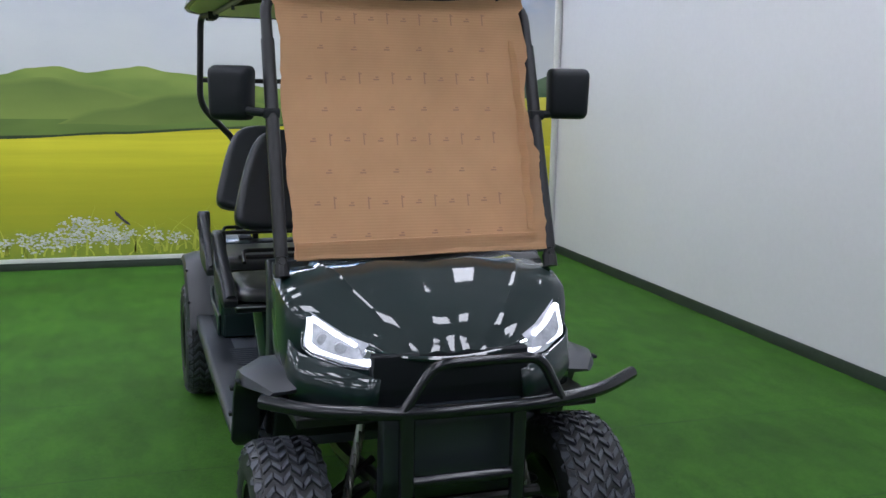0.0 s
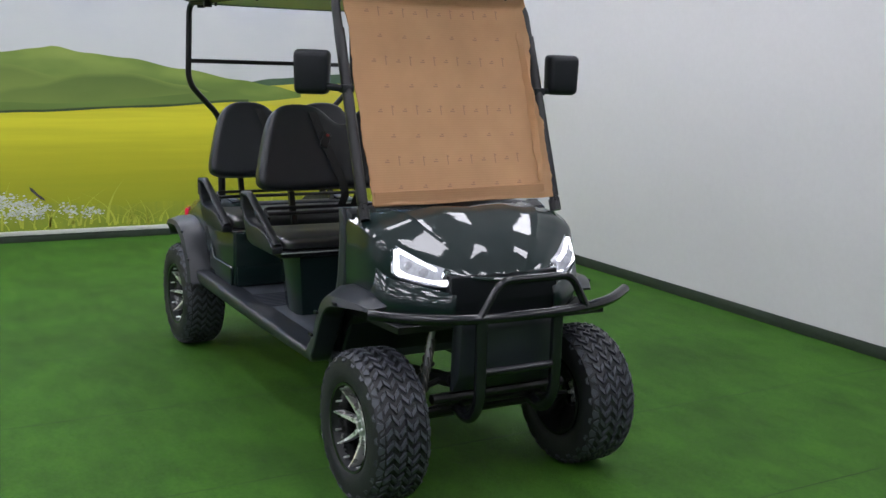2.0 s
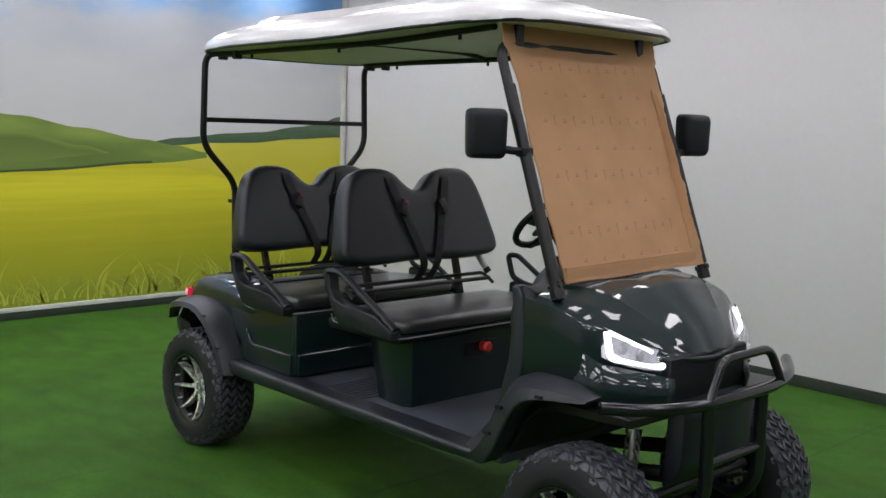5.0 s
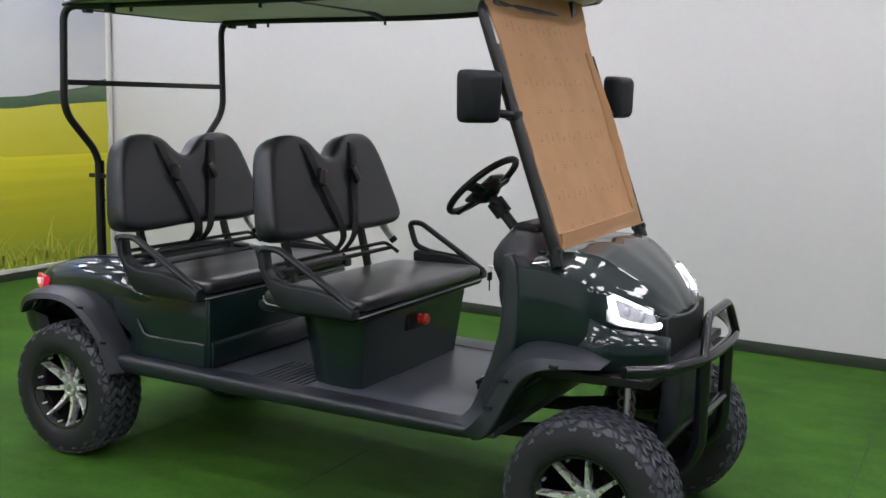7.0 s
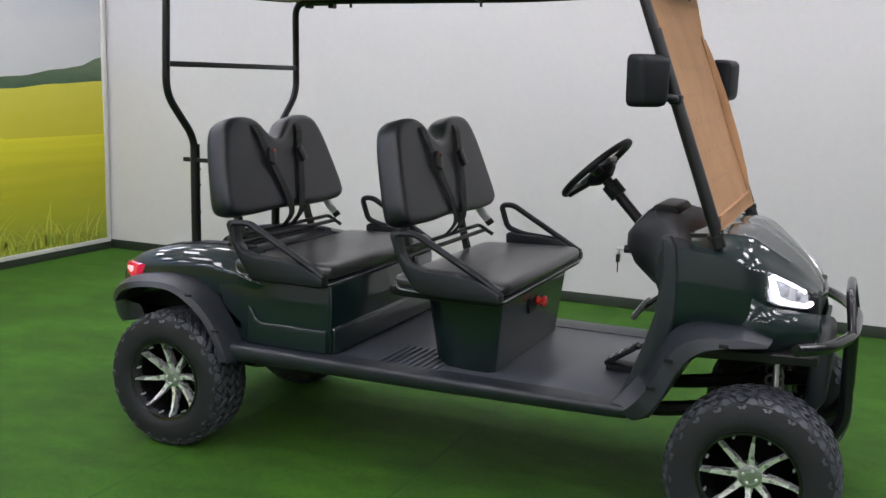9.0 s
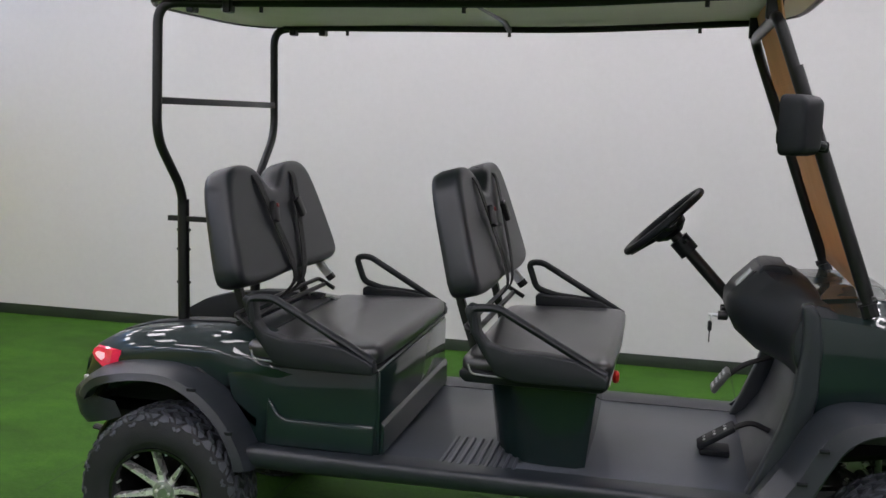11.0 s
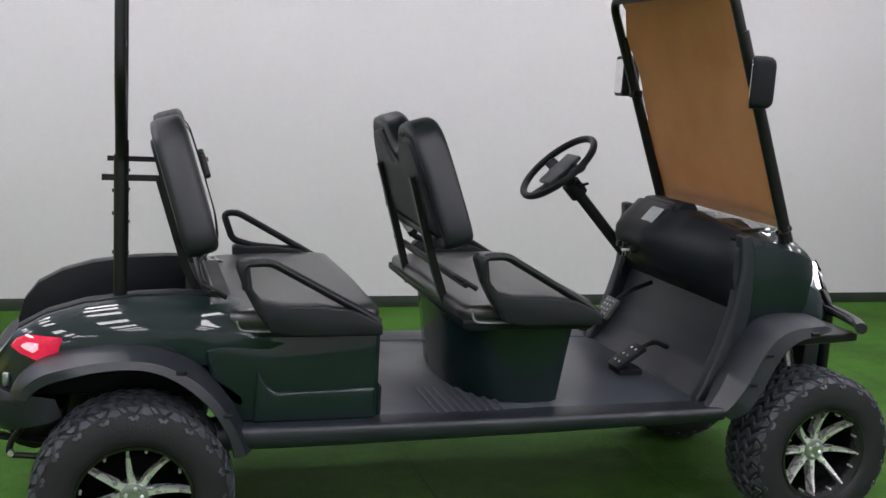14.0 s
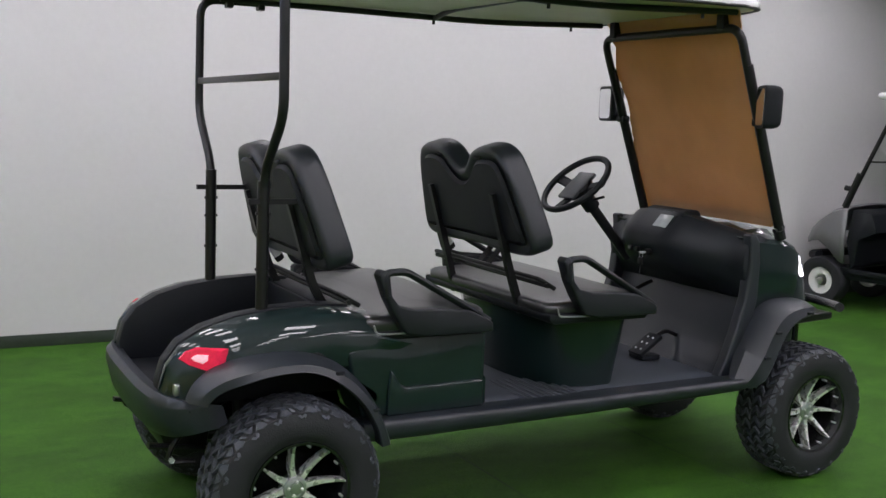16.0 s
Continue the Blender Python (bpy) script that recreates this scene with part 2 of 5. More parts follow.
def rounded_path(points, fillet=0.05, steps=6):
    pts = [Vector(p) for p in points]
    out = [pts[0]]
    for a, b, c in zip(pts, pts[1:], pts[2:]):
        r = min(fillet, (a - b).length * 0.48, (c - b).length * 0.48)
        p, q = b + (a - b).normalized() * r, b + (c - b).normalized() * r
        for i in range(steps + 1):
            t = i / steps
            out.append(p * (1 - t) ** 2 + b * 2 * t * (1 - t) + q * t * t)
    out.append(pts[-1])
    return out


def tube(points, r=0.016, n=12, fillet=0.05, closed=False, flat=1.0, bm=None, side=None):
    """A tube along a path with rounded corners. flat: how much narrower it is along 'side'."""
    if closed:
        pts = [Vector(p) for p in points]
        mid = (pts[0] + pts[-1]) / 2
        path = rounded_path([mid, *pts, mid], fillet)[:-1]
    else:
        path = rounded_path(points, fillet)
    clean = [path[0]]
    for p in path[1:]:
        if (p - clean[-1]).length > 1e-5:
            clean.append(p)
    path = clean
    loops, up = [], Vector(side) if side else None
    for i, p in enumerate(path):
        if closed:
            d = path[(i + 1) % len(path)] - path[i - 1]
        else:
            d = path[min(i + 1, len(path) - 1)] - path[max(i - 1, 0)]
        d.normalize()
        if up is None:
            up = d.orthogonal()
        up = (up - d * up.dot(d)).normalized()
        w = d.cross(up)
        loops.append([p + (up * math.cos(a) * flat + w * math.sin(a)) * r for a in (2 * math.pi * k / n for k in range(n))])
    if closed:
        loops.append(loops[0])
        return skin(loops, True, False, bm)
    return skin(loops, True, True, bm)


def box(x0, x1, y0, y1, z0, z1, bevel=0.01, seg=2, bm=None):
    bm2 = bmesh.new()
    bmesh.ops.create_cube(bm2, size=1.0)
    for v in bm2.verts:
        v.co = Vector((x0 + (v.co.x + 0.5) * (x1 - x0), y0 + (v.co.y + 0.5) * (y1 - y0), z0 + (v.co.z + 0.5) * (z1 - z0)))
    if bevel:
        bmesh.ops.bevel(bm2, geom=bm2.edges[:], offset=bevel, segments=seg, affect="EDGES", profile=0.5)
    return joined(bm2, bm)


def joined(bm2, bm=None):
    if bm is None:
        return bm2
    me = bpy.data.meshes.new("scratch")
    bm2.to_mesh(me)
    bm2.free()
    bm.from_mesh(me)
    bpy.data.meshes.remove(me)
    return bm


def prism(profile, y0, y1, bevel=0.012, seg=2, bm=None):
    """A profile of (x, z), drawn out from y0 to y1."""
    bm2 = bmesh.new()
    a = [bm2.verts.new((x, y0, z)) for x, z in profile]
    b = [bm2.verts.new((x, y1, z)) for x, z in profile]
    n = len(profile)
    bm2.faces.new(a)
    bm2.faces.new(b)
    for i in range(n):
        bm2.faces.new((a[i], a[(i + 1) % n], b[(i + 1) % n], b[i]))
    bmesh.ops.recalc_face_normals(bm2, faces=bm2.faces)
    if bevel:
        bmesh.ops.bevel(bm2, geom=bm2.edges[:], offset=bevel, segments=seg, affect="EDGES", profile=0.5, clamp_overlap=True)
    return joined(bm2, bm)


def turned(profile, centre, axis="y", n=40, bm=None, caps=True):
    """A profile of (radius, along) turned round an axis."""
    loops = []
    for r, h in profile:
        loop = []
        for k in range(n):
            a = 2 * math.pi * k / n
            c, s = r * math.cos(a), r * math.sin(a)
            p = (c, h, s) if axis == "y" else (c, s, h) if axis == "z" else (h, c, s)
            loop.append(Vector(centre) + Vector(p))
        loops.append(loop)
    return skin(loops, True, caps, bm)


def moved(bm, m):
    bmesh.ops.transform(bm, matrix=m, verts=bm.verts)
    return bm


def mirror_y(bm):
    for v in bm.verts:
        v.co.y = -v.co.y
    return bm


def inset2d(poly, d):
    """A closed outline drawn in by d."""
    out, n = [], len(poly)
    area = sum(poly[i][0] * poly[(i + 1) % n][1] - poly[(i + 1) % n][0] * poly[i][1] for i in range(n))
    s = 1 if area > 0 else -1
    for i in range(n):
        a, b, c = Vector(poly[i - 1]), Vector(poly[i]), Vector(poly[(i + 1) % n])
        t = (c - a).normalized()
        out.append(b + Vector((-t.y, t.x)) * s * d)
    return out


def smooth_outline(points, rounds=2):
    """Corner cutting of a closed outline."""
    pts = [Vector(p) for p in points]
    for _ in range(rounds):
        nxt = []
        for i, p in enumerate(pts):
            q = pts[(i + 1) % len(pts)]
            nxt += [p * 0.75 + q * 0.25, p * 0.25 + q * 0.75]
        pts = nxt
    return pts


# ---------------------------------------------------------------- the room
XW, XE, YS, YN, HIGH = -3.62, 10.0, -8.0, 3.12, 3.1
TURF_Z = -0.012


def setting(name, bm, material, label, category):
    return tagged(part(name, bm, material, None), label, category, kind="structure")


ground_bm = bmesh.new()
bmesh.ops.create_grid(ground_bm, x_segments=24, y_segments=20, size=0.5)
for v in ground_bm.verts:
    v.co = Vector(((XW + XE) / 2 + v.co.x * (XE - XW + 0.4), (YS + YN) / 2 + v.co.y * (YN - YS + 0.4), TURF_Z))
ground = setting("floor", ground_bm, TURF, "green artificial turf laid in strips over the floor", "turf floor")
setting("wall_north", box(XW - 0.2, XE + 0.2, YN, YN + 0.2, -0.05, HIGH, 0), WALL, "plain white painted showroom wall", "wall")
setting("wall_west", box(XW - 0.2, XW, YS - 0.2, YN - 0.003, -0.05, HIGH, 0), WALL, "white painted wall behind the mural", "wall")
setting("wall_east", box(XE, XE + 0.2, YS - 0.2, YN - 0.003, -0.05, HIGH, 0), WALL, "plain white painted end wall", "wall")
# never in view; its tone is chosen for the fill it gives
setting("wall_south", box(XW + 0.003, XE - 0.003, YS - 0.2, YS, -0.05, HIGH, 0), FILL_WALL, "unseen pale wall opposite the cart, toned to fill its side with light", "wall")
setting("ceiling", box(XW - 0.2, XE + 0.2, YS - 0.2, YN + 0.2, HIGH + 0.003, HIGH + 0.15, 0), CEILING, "dark painted ceiling with flush square light panels", "ceiling")
# the turf curling up at the wall, its gap shade painted dark
setting("turf_edge_north", box(XW + 0.004, XE - 0.004, YN - 0.014, YN - 0.001, TURF_Z - 0.004, 0.066, 0.003), TURF_EDGE, "dark upturned turf edge along the white wall, shade in its colour", "baseboard")


# ---------------------------------------------------------------- the mural
def ramp_material(name, low, high, z0, z1, noise_scale=3.0, amount=0.25, stretch=(1, 1, 1), detail=4.0, mid=None):
    """A printed picture surface: colour that goes from low to high up the wall, broken by noise."""
    m, n, l = nodes_of(name)
    b = n["Principled BSDF"]
    co = n.new("ShaderNodeTexCoord")
    sep = n.new("ShaderNodeSeparateXYZ")
    l.new(co.outputs["Object"], sep.inputs[0])
    mp = n.new("ShaderNodeMapping"); mp.inputs["Scale"].default_value = stretch
    l.new(co.outputs["Object"], mp.inputs["Vector"])
    t = n.new("ShaderNodeTexNoise"); t.inputs["Scale"].default_value = noise_scale; t.inputs["Detail"].default_value = detail
    l.new(mp.outputs[0], t.inputs["Vector"])
    mr = n.new("ShaderNodeMapRange")
    mr.inputs["From Min"].default_value, mr.inputs["From Max"].default_value = z0, z1
    l.new(sep.outputs["Z"], mr.inputs["Value"])
    off = n.new("ShaderNodeMath"); off.operation = "SUBTRACT"; off.inputs[1].default_value = 0.5
    l.new(t.outputs["Fac"], off.inputs[0])
    add = n.new("ShaderNodeMath"); add.operation = "MULTIPLY_ADD"; add.inputs[1].default_value = amount * 2
    l.new(off.outputs[0], add.inputs[0]); l.new(mr.outputs[0], add.inputs[2])
    r = n.new("ShaderNodeValToRGB")
    r.color_ramp.elements[0].color, r.color_ramp.elements[1].color = (*low, 1), (*high, 1)
    if mid:
        for pos, col in mid:
            e = r.color_ramp.elements.new(pos)
            e.color = (*col, 1)
    l.new(add.outputs[0], r.inputs[0])
    l.new(r.outputs[0], b.inputs["Base Color"])
    b.inputs["Roughness"].default_value = 0.6
    return m


def strip_patch(top_line, low, depth):
    """A flat printed patch below a line of (y, z) points, down to the height low."""
    bm = bmesh.new()
    rows = [(bm.verts.new((XW + depth, y, z)), bm.verts.new((XW + depth, y, min(low, z - 0.001)))) for y, z in top_line]
    for a, b in zip(rows, rows[1:]):
        bm.faces.new((a[0], b[0], b[1], a[1]))
    return bm


def flat_patch(outline, depth):
    """A flat printed patch on the wall: outline of (y, z)."""
    bm = bmesh.new()
    bm.faces.new([bm.verts.new((XW + depth, y, z)) for y, z in outline])
    bmesh.ops.triangulate(bm, faces=bm.faces)
    return bm


def curve_between(points, n=60):
    ys = np.linspace(points[0][0], points[-1][0], n)
    xs, zs = [p[0] for p in points], [p[1] for p in points]
    out = []
    for y in ys:
        i = min(max(np.searchsorted(xs, y) - 1, 0), len(xs) - 2)
        t = (y - xs[i]) / (xs[i + 1] - xs[i])
        t = t * t * (3 - 2 * t)
        out.append((float(y), float(zs[i] * (1 - t) + zs[i + 1] * t)))
    return out


ML, MR, MB, MT = -7.8, 3.04, 0.085, 3.06
mural = thing("wall_mural", (XW, 0.0, 0.0), "printed landscape mural with yellow flower field, green hills and cloudy sky", "mural")
SKY = ramp_material("printed_sky", (0.56, 0.57, 0.58), (0.06, 0.22, 0.52), 1.9, 3.0, 1.6, 0.42, (1, 0.8, 1.6), 6.0, ((0.45, (0.48, 0.50, 0.55)), (0.72, (0.22, 0.40, 0.66))))
HILL = ramp_material("printed_green_hill", (0.095, 0.155, 0.026), (0.27, 0.34, 0.070), 1.0, 2.1, 1.5, 0.62, (1, 0.8, 2.6), 2.6, ((0.38, (0.140, 0.215, 0.036)), (0.62, (0.215, 0.295, 0.052))))
FARHILL = ramp_material("printed_far_hill", (0.05, 0.10, 0.05), (0.17, 0.23, 0.14), 1.45, 1.8, 6.0, 0.3, (1, 0.6, 2))
TREES = ramp_material("printed_tree_line", (0.02, 0.04, 0.012), (0.06, 0.10, 0.02), 1.1, 1.3, 14.0, 0.3)
FIELD = ramp_material("printed_yellow_field", (0.31, 0.35, 0.010), (0.56, 0.51, 0.008), 0.25, 1.30, 3.4, 0.20, (1, 0.14, 4.0), 7.0, ((0.25, (0.38, 0.38, 0.006)), (0.48, (0.46, 0.44, 0.006)), (0.76, (0.66, 0.61, 0.014)), (0.88, (0.52, 0.48, 0.008))))
FIELD2 = ramp_material("printed_far_field", (0.50, 0.46, 0.015), (0.60, 0.56, 0.06), 1.0, 1.55, 3.0, 0.25, (1, 0.3, 3.0), 6.0)
MEADOW = ramp_material("printed_meadow_grass", (0.20, 0.28, 0.024), (0.37, 0.385, 0.016), 0.0, 0.42, 22.0, 0.50, (1, 1, 0.35), 4.0)
STALK = surface("printed_grass_stalk", (0.46, 0.49, 0.050), 0.6, 0.0, 0.25, 2.0, 40)
PETAL = surface("printed_white_petal", (0.50, 0.52, 0.42), 0.6, 0.0, 0.3, 16.0, 60, tint=(0.62, 0.62, 0.60))
INSECT = surface("printed_dark_wing", (0.06, 0.05, 0.06), 0.6, 0.0, 0.4, 30.0, 100)

part("sky", flat_patch([(ML, 1.2), (MR, 1.2), (MR, MT), (ML, MT)], 0.004), SKY, mural)
far = curve_between([(0.9, 1.40), (1.3, 1.455), (1.8, 1.50), (2.1, 1.515), (2.55, 1.575), (2.75, 1.60), (3.04, 1.685)], 30)
part("far_hill", strip_patch(far, 1.2, 0.006), FARHILL, mural)
far_field = curve_between([(0.7, 1.32), (1.2, 1.385), (1.6, 1.41), (2.0, 1.415), (2.5, 1.455), (3.04, 1.480)], 30)
part("far_field", strip_patch(far_field, 0.9, 0.008), FIELD2, mural)
ridge = curve_between([(ML, 1.55), (-6.0, 1.75), (-4.6, 1.58), (-3.2, 1.70), (-2.3, 1.56), (-1.81, 1.60), (-1.59, 1.66), (-1.37, 1.68), (-1.15, 1.63), (-0.86, 1.67), (-0.72, 1.695), (-0.47, 1.645), (-0.1, 1.61), (0.39, 1.525), (0.94, 1.435), (1.25, 1.385), (1.55, 1.325)], 140)
part("hill", strip_patch(ridge, 0.95, 0.010), HILL, mural)
fold = curve_between([(-1.55, 1.16), (-0.95, 1.32), (-0.45, 1.43), (-0.10, 1.44), (0.40, 1.34), (0.85, 1.255)], 60)
fold2 = curve_between([(-2.8, 1.25), (-2.2, 1.41), (-1.80, 1.52), (-1.45, 1.55), (-1.10, 1.49), (-0.65, 1.39), (-0.15, 1.31)], 50)


def soft_fold(line, low, depth, name, base, lower, upper, z0, z1):
    """A shaded fold of the hill, printed with a soft upper edge: thin steps from the hill's tone to the fold's."""
    for k in range(5):
        t = k / 4
        tone = ramp_material(name, tuple(b + (c - b) * (0.2 + 0.8 * t) for b, c in zip(base, lower)), tuple(b + (c - b) * (0.2 + 0.8 * t) for b, c in zip(base, upper)), z0, z1, 1.6, 0.40, (1, 0.8, 2.6), 2.4)
        part("hill_fold", strip_patch([(y, z + 0.040 * (1 - t) * min(1.0, (i + 2) / 12, (len(line) + 1 - i) / 12)) for i, (y, z) in enumerate(line)], low, depth + 0.0003 * k), tone, mural)


soft_fold(fold2, 1.25, 0.0102, "printed_upper_fold", (0.19, 0.26, 0.046), (0.20, 0.27, 0.048), (0.105, 0.165, 0.028), 1.25, 1.62)
soft_fold(fold, 1.0, 0.0118, "printed_shaded_hill", (0.19, 0.26, 0.046), (0.18, 0.25, 0.046), (0.085, 0.140, 0.022), 1.10, 1.50)
field_top = curve_between([(ML, 1.00), (-4.0, 1.02), (-1.83, 1.085), (-0.94, 1.125), (0.0, 1.170), (1.0, 1.230), (2.0, 1.315), (3.04, 1.350)], 60)
verge = [(y, z + 0.085 + 0.02 * math.sin(y * 3.1)) for y, z in field_top if y < 1.45]
part("verge", strip_patch(verge, 0.9, 0.0135), HILL, mural)
hedge = [(y, z + 0.022 + 0.012 * noise.noise(Vector((y * 9, 0, 0)))) for y, z in field_top if y < 1.10]
part("hedge", strip_patch(hedge, 0.9, 0.015), TREES, mural)
part("field", strip_patch(field_top, MB, 0.016), FIELD2, mural)
near_field = [(y, z if y < 1.0 else z - (z - 1.02) * min(1.0, ((y - 1.0) / 0.9)) ** 1.3) for y, z in field_top]
part("field", strip_patch(near_field, MB, 0.0175), FIELD, mural)
meadow_top = [(y, 0.30 + 0.07 * noise.noise(Vector((y * 2.1, 3, 0))) + 0.05 * noise.noise(Vector((y * 9, 7, 0)))) for y in np.linspace(MR, ML, 160)]
part("meadow", strip_patch(meadow_top[::-1], MB, 0.019), MEADOW, mural)
rng = random.Random(4)
stalks = bmesh.new()
for n_ in range(420):
    y, z, h = rng.uniform(ML, MR - 0.1), MB + rng.uniform(0, 0.05), rng.uniform(0.08, 0.24) if n_ % 5 else rng.uniform(0.24, 0.46)
    bend, w = rng.uniform(-0.22, 0.22) * (1 if n_ % 5 else 1.5), rng.uniform(0.006, 0.012) * (1 if n_ % 5 else 1.3)
    row = []
    for k in range(6):
        t = k / 5
        c, ww = y + bend * t * t, w * (1 - t) + 0.0008
        zz = min(z + h * t * (1 - 0.25 * t * abs(bend) * 3), MT)
        c = min(max(c, ML), MR - 0.01)
        row.append((stalks.verts.new((XW + 0.021, c - ww, zz)), stalks.verts.new((XW + 0.021, c + ww, zz))))
    for a, b in zip(row, row[1:]):
        stalks.faces.new((a[0], a[1], b[1], b[0]))
tagged(part("grass_stalk", stalks, STALK, mural), kind="stuff")
petals = bmesh.new()
heads = [(y - 0.24, z + 0.02) for y, z in [(-1.60, 0.20), (-1.42, 0.23), (-1.36, 0.17), (-1.24, 0.25), (-1.18, 0.19), (-1.10, 0.32), (-1.06, 0.22), (-1.00, 0.37), (-0.98, 0.29), (-0.92, 0.36), (-0.90, 0.22), (-0.84, 0.30), (-0.80, 0.24), (-0.74, 0.31), (-0.70, 0.21), (-0.62, 0.25), (-0.40, 0.24), (-0.20, 0.21)]]
for hy, hz in heads:
    for _ in range(44):
        y, z = hy + rng.gauss(0, 0.050), hz + rng.gauss(0, 0.026)
        r = rng.uniform(0.006, 0.017)
        petals.faces.new([petals.verts.new((XW + 0.0225 + rng.random() * 0.002, y + r * math.cos(a) * rng.uniform(0.7, 1.1), z + 0.6 * r * math.sin(a) * rng.uniform(0.7, 1.1))) for a in np.linspace(0, 2 * math.pi, 9)[:-1]])
tagged(part("white_flower", petals, PETAL, mural), kind="stuff")
part("butterfly", flat_patch([(-0.955, 0.445), (-0.925, 0.415), (-0.875, 0.368), (-0.835, 0.350), (-0.845, 0.372), (-0.890, 0.410), (-0.935, 0.462), (-0.962, 0.478)], 0.026), INSECT, mural)
part("bottom_trim", box(XW + 0.001, XW + 0.024, ML, MR + 0.02, 0.052, 0.090, 0.003), TRIM, mural, "pale flat trim strip")
# the same shaded turf edge, drawn as a dark strip under the mural
part("bottom_strip", box(XW + 0.001, XW + 0.018, ML, MR + 0.055, TURF_Z - 0.004, 0.050, 0.003), TURF_EDGE, mural, "dark turf edge below the pale trim, shade in its colour")
part("edge_trim", box(XW + 0.001, XW + 0.026, MR + 0.001, MR + 0.045, 0.09, MT, 0.003), TRIM, mural, "pale flat trim strip")

# ---------------------------------------------------------------- ceiling lights
first = thing("ceiling_light", (0, 0, 0), "square flush white lit panel in the dark ceiling", "ceiling light", "ceiling panels")
part("frame", box(-0.25, 0.25, -0.25, 0.25, -0.012, 0.002, 0.003), PANEL_FRAME, first)
part("diffuser", box(-0.225, 0.225, -0.225, 0.225, -0.017, -0.011, 0.001, 1), PANEL, first)
spots = [(x, y) for x in (-3.4, -2.05, -0.7, 0.65, 2.0, 3.35, 4.7, 6.05) for y in (-6.7, -5.43, -4.16, -2.89, -1.62, -0.35, 0.92, 2.19)]
first.location = (*spots[0], HIGH)
for x, y in spots[1:]:
    copy_thing(first, pose(x, y, HIGH))

# ---------------------------------------------------------------- joints between the strips of turf
SEAM = surface("dark_turf_joint", (0.019, 0.072, 0.005), 0.85, 0.0, 0.35, 4, 120)
for x in (-3.6, -2.68, -1.78, -0.88, 0.10, 1.10, 2.10, 3.10, 4.10):
    line = bmesh.new()
    ys = np.linspace(YS + 0.1, YN - 0.1, 60)
    rows = []
    for y in ys:
        w = 0.004 + 0.003 * noise.noise(Vector((x * 3, y * 2.3, 0)))
        c = x + 0.012 * noise.noise(Vector((x, y * 0.9, 4)))
        rows.append((line.verts.new((c - w, y, TURF_Z + 0.0015)), line.verts.new((c + w, y, TURF_Z + 0.0015))))
    for a, b in zip(rows, rows[1:]):
        line.faces.new((a[0], a[1], b[1], b[0]))
    seam = part("turf_seam", line, SEAM, ground)


# ---------------------------------------------------------------- the golf cart
cart = thing("golf_cart", (0, 0, 0), "lifted dark green four-seat golf cart with white roof, off-road tyres", "golf cart")


def pair(make, name, material, parent, label="", sharp=35.0):
    """The same part on the right and, mirrored, on the left."""
    return part(name, make(), material, parent, label, sharp), part(name, mirror_y(make()), material, parent, label, sharp)


# --- wheels: radius 0.30, width 0.23; the tyre sinks a little into the turf
HUB_Z, TYRE_W = TURF_Z + 0.295, 0.230


def tyre_mesh():
    w = TYRE_W / 2
    prof = [(0.166, -w * 0.80), (0.178, -w * 0.93), (0.205, -w), (0.240, -w * 0.99), (0.272, -w * 0.92), (0.284, -w * 0.76), (0.287, 0.0),
            (0.284, w * 0.76), (0.272, w * 0.92), (0.240, w * 0.99), (0.205, w), (0.178, w * 0.93), (0.166, w * 0.80), (0.158, 0.0)]
    loops = []
    n = 72
    for k in range(n):
        a = 2 * math.pi * k / n
        loops.append([(r * math.cos(a), h, r * math.sin(a)) for r, h in prof])
    loops.append(loops[0])
    return skin(loops, True, False)


TYRE_SIDE = [(0.0, 0.287, 0.0), (0.0874, 0.284, 0.0874), (0.1085, 0.272, 0.1058), (0.1415, 0.240, 0.1139), (0.177, 0.205, 0.115)]


def on_tyre(a, s, rise):
    """A point on the tyre: turn a, way s from the middle of the tread out over the shoulder, height above the carcass."""
    side, s = (1 if s >= 0 else -1), abs(s)
    for (s0, r0, h0), (s1, r1, h1) in zip(TYRE_SIDE, TYRE_SIDE[1:]):
        if s <= s1:
            break
    t = (s - s0) / (s1 - s0)
    out = min(1.0, max(0.0, (s - 0.070) / 0.055))
    r = r0 + (r1 - r0) * t + rise * (1 - 0.75 * out)
    h = h0 + (h1 - h0) * t + rise * 0.85 * out
    return Vector((r * math.cos(a), h * side, r * math.sin(a)))


def lug(bm, outline, rise=0.011, taper=0.88):
    """A tread block: outline of (turn, way across) on the tyre."""
    ca = sum(q[0] for q in outline) / len(outline)
    cs = sum(q[1] for q in outline) / len(outline)
    low = [bm.verts.new(on_tyre(a, w, -0.004)) for a, w in outline]
    top = [bm.verts.new(on_tyre(ca + (a - ca) * taper, cs + (w - cs) * taper, rise)) for a, w in outline]
    bm.faces.new(top)
    k = len(outline)
    for i in range(k):
        bm.faces.new((low[i], low[(i + 1) % k], top[(i + 1) % k], top[i]))


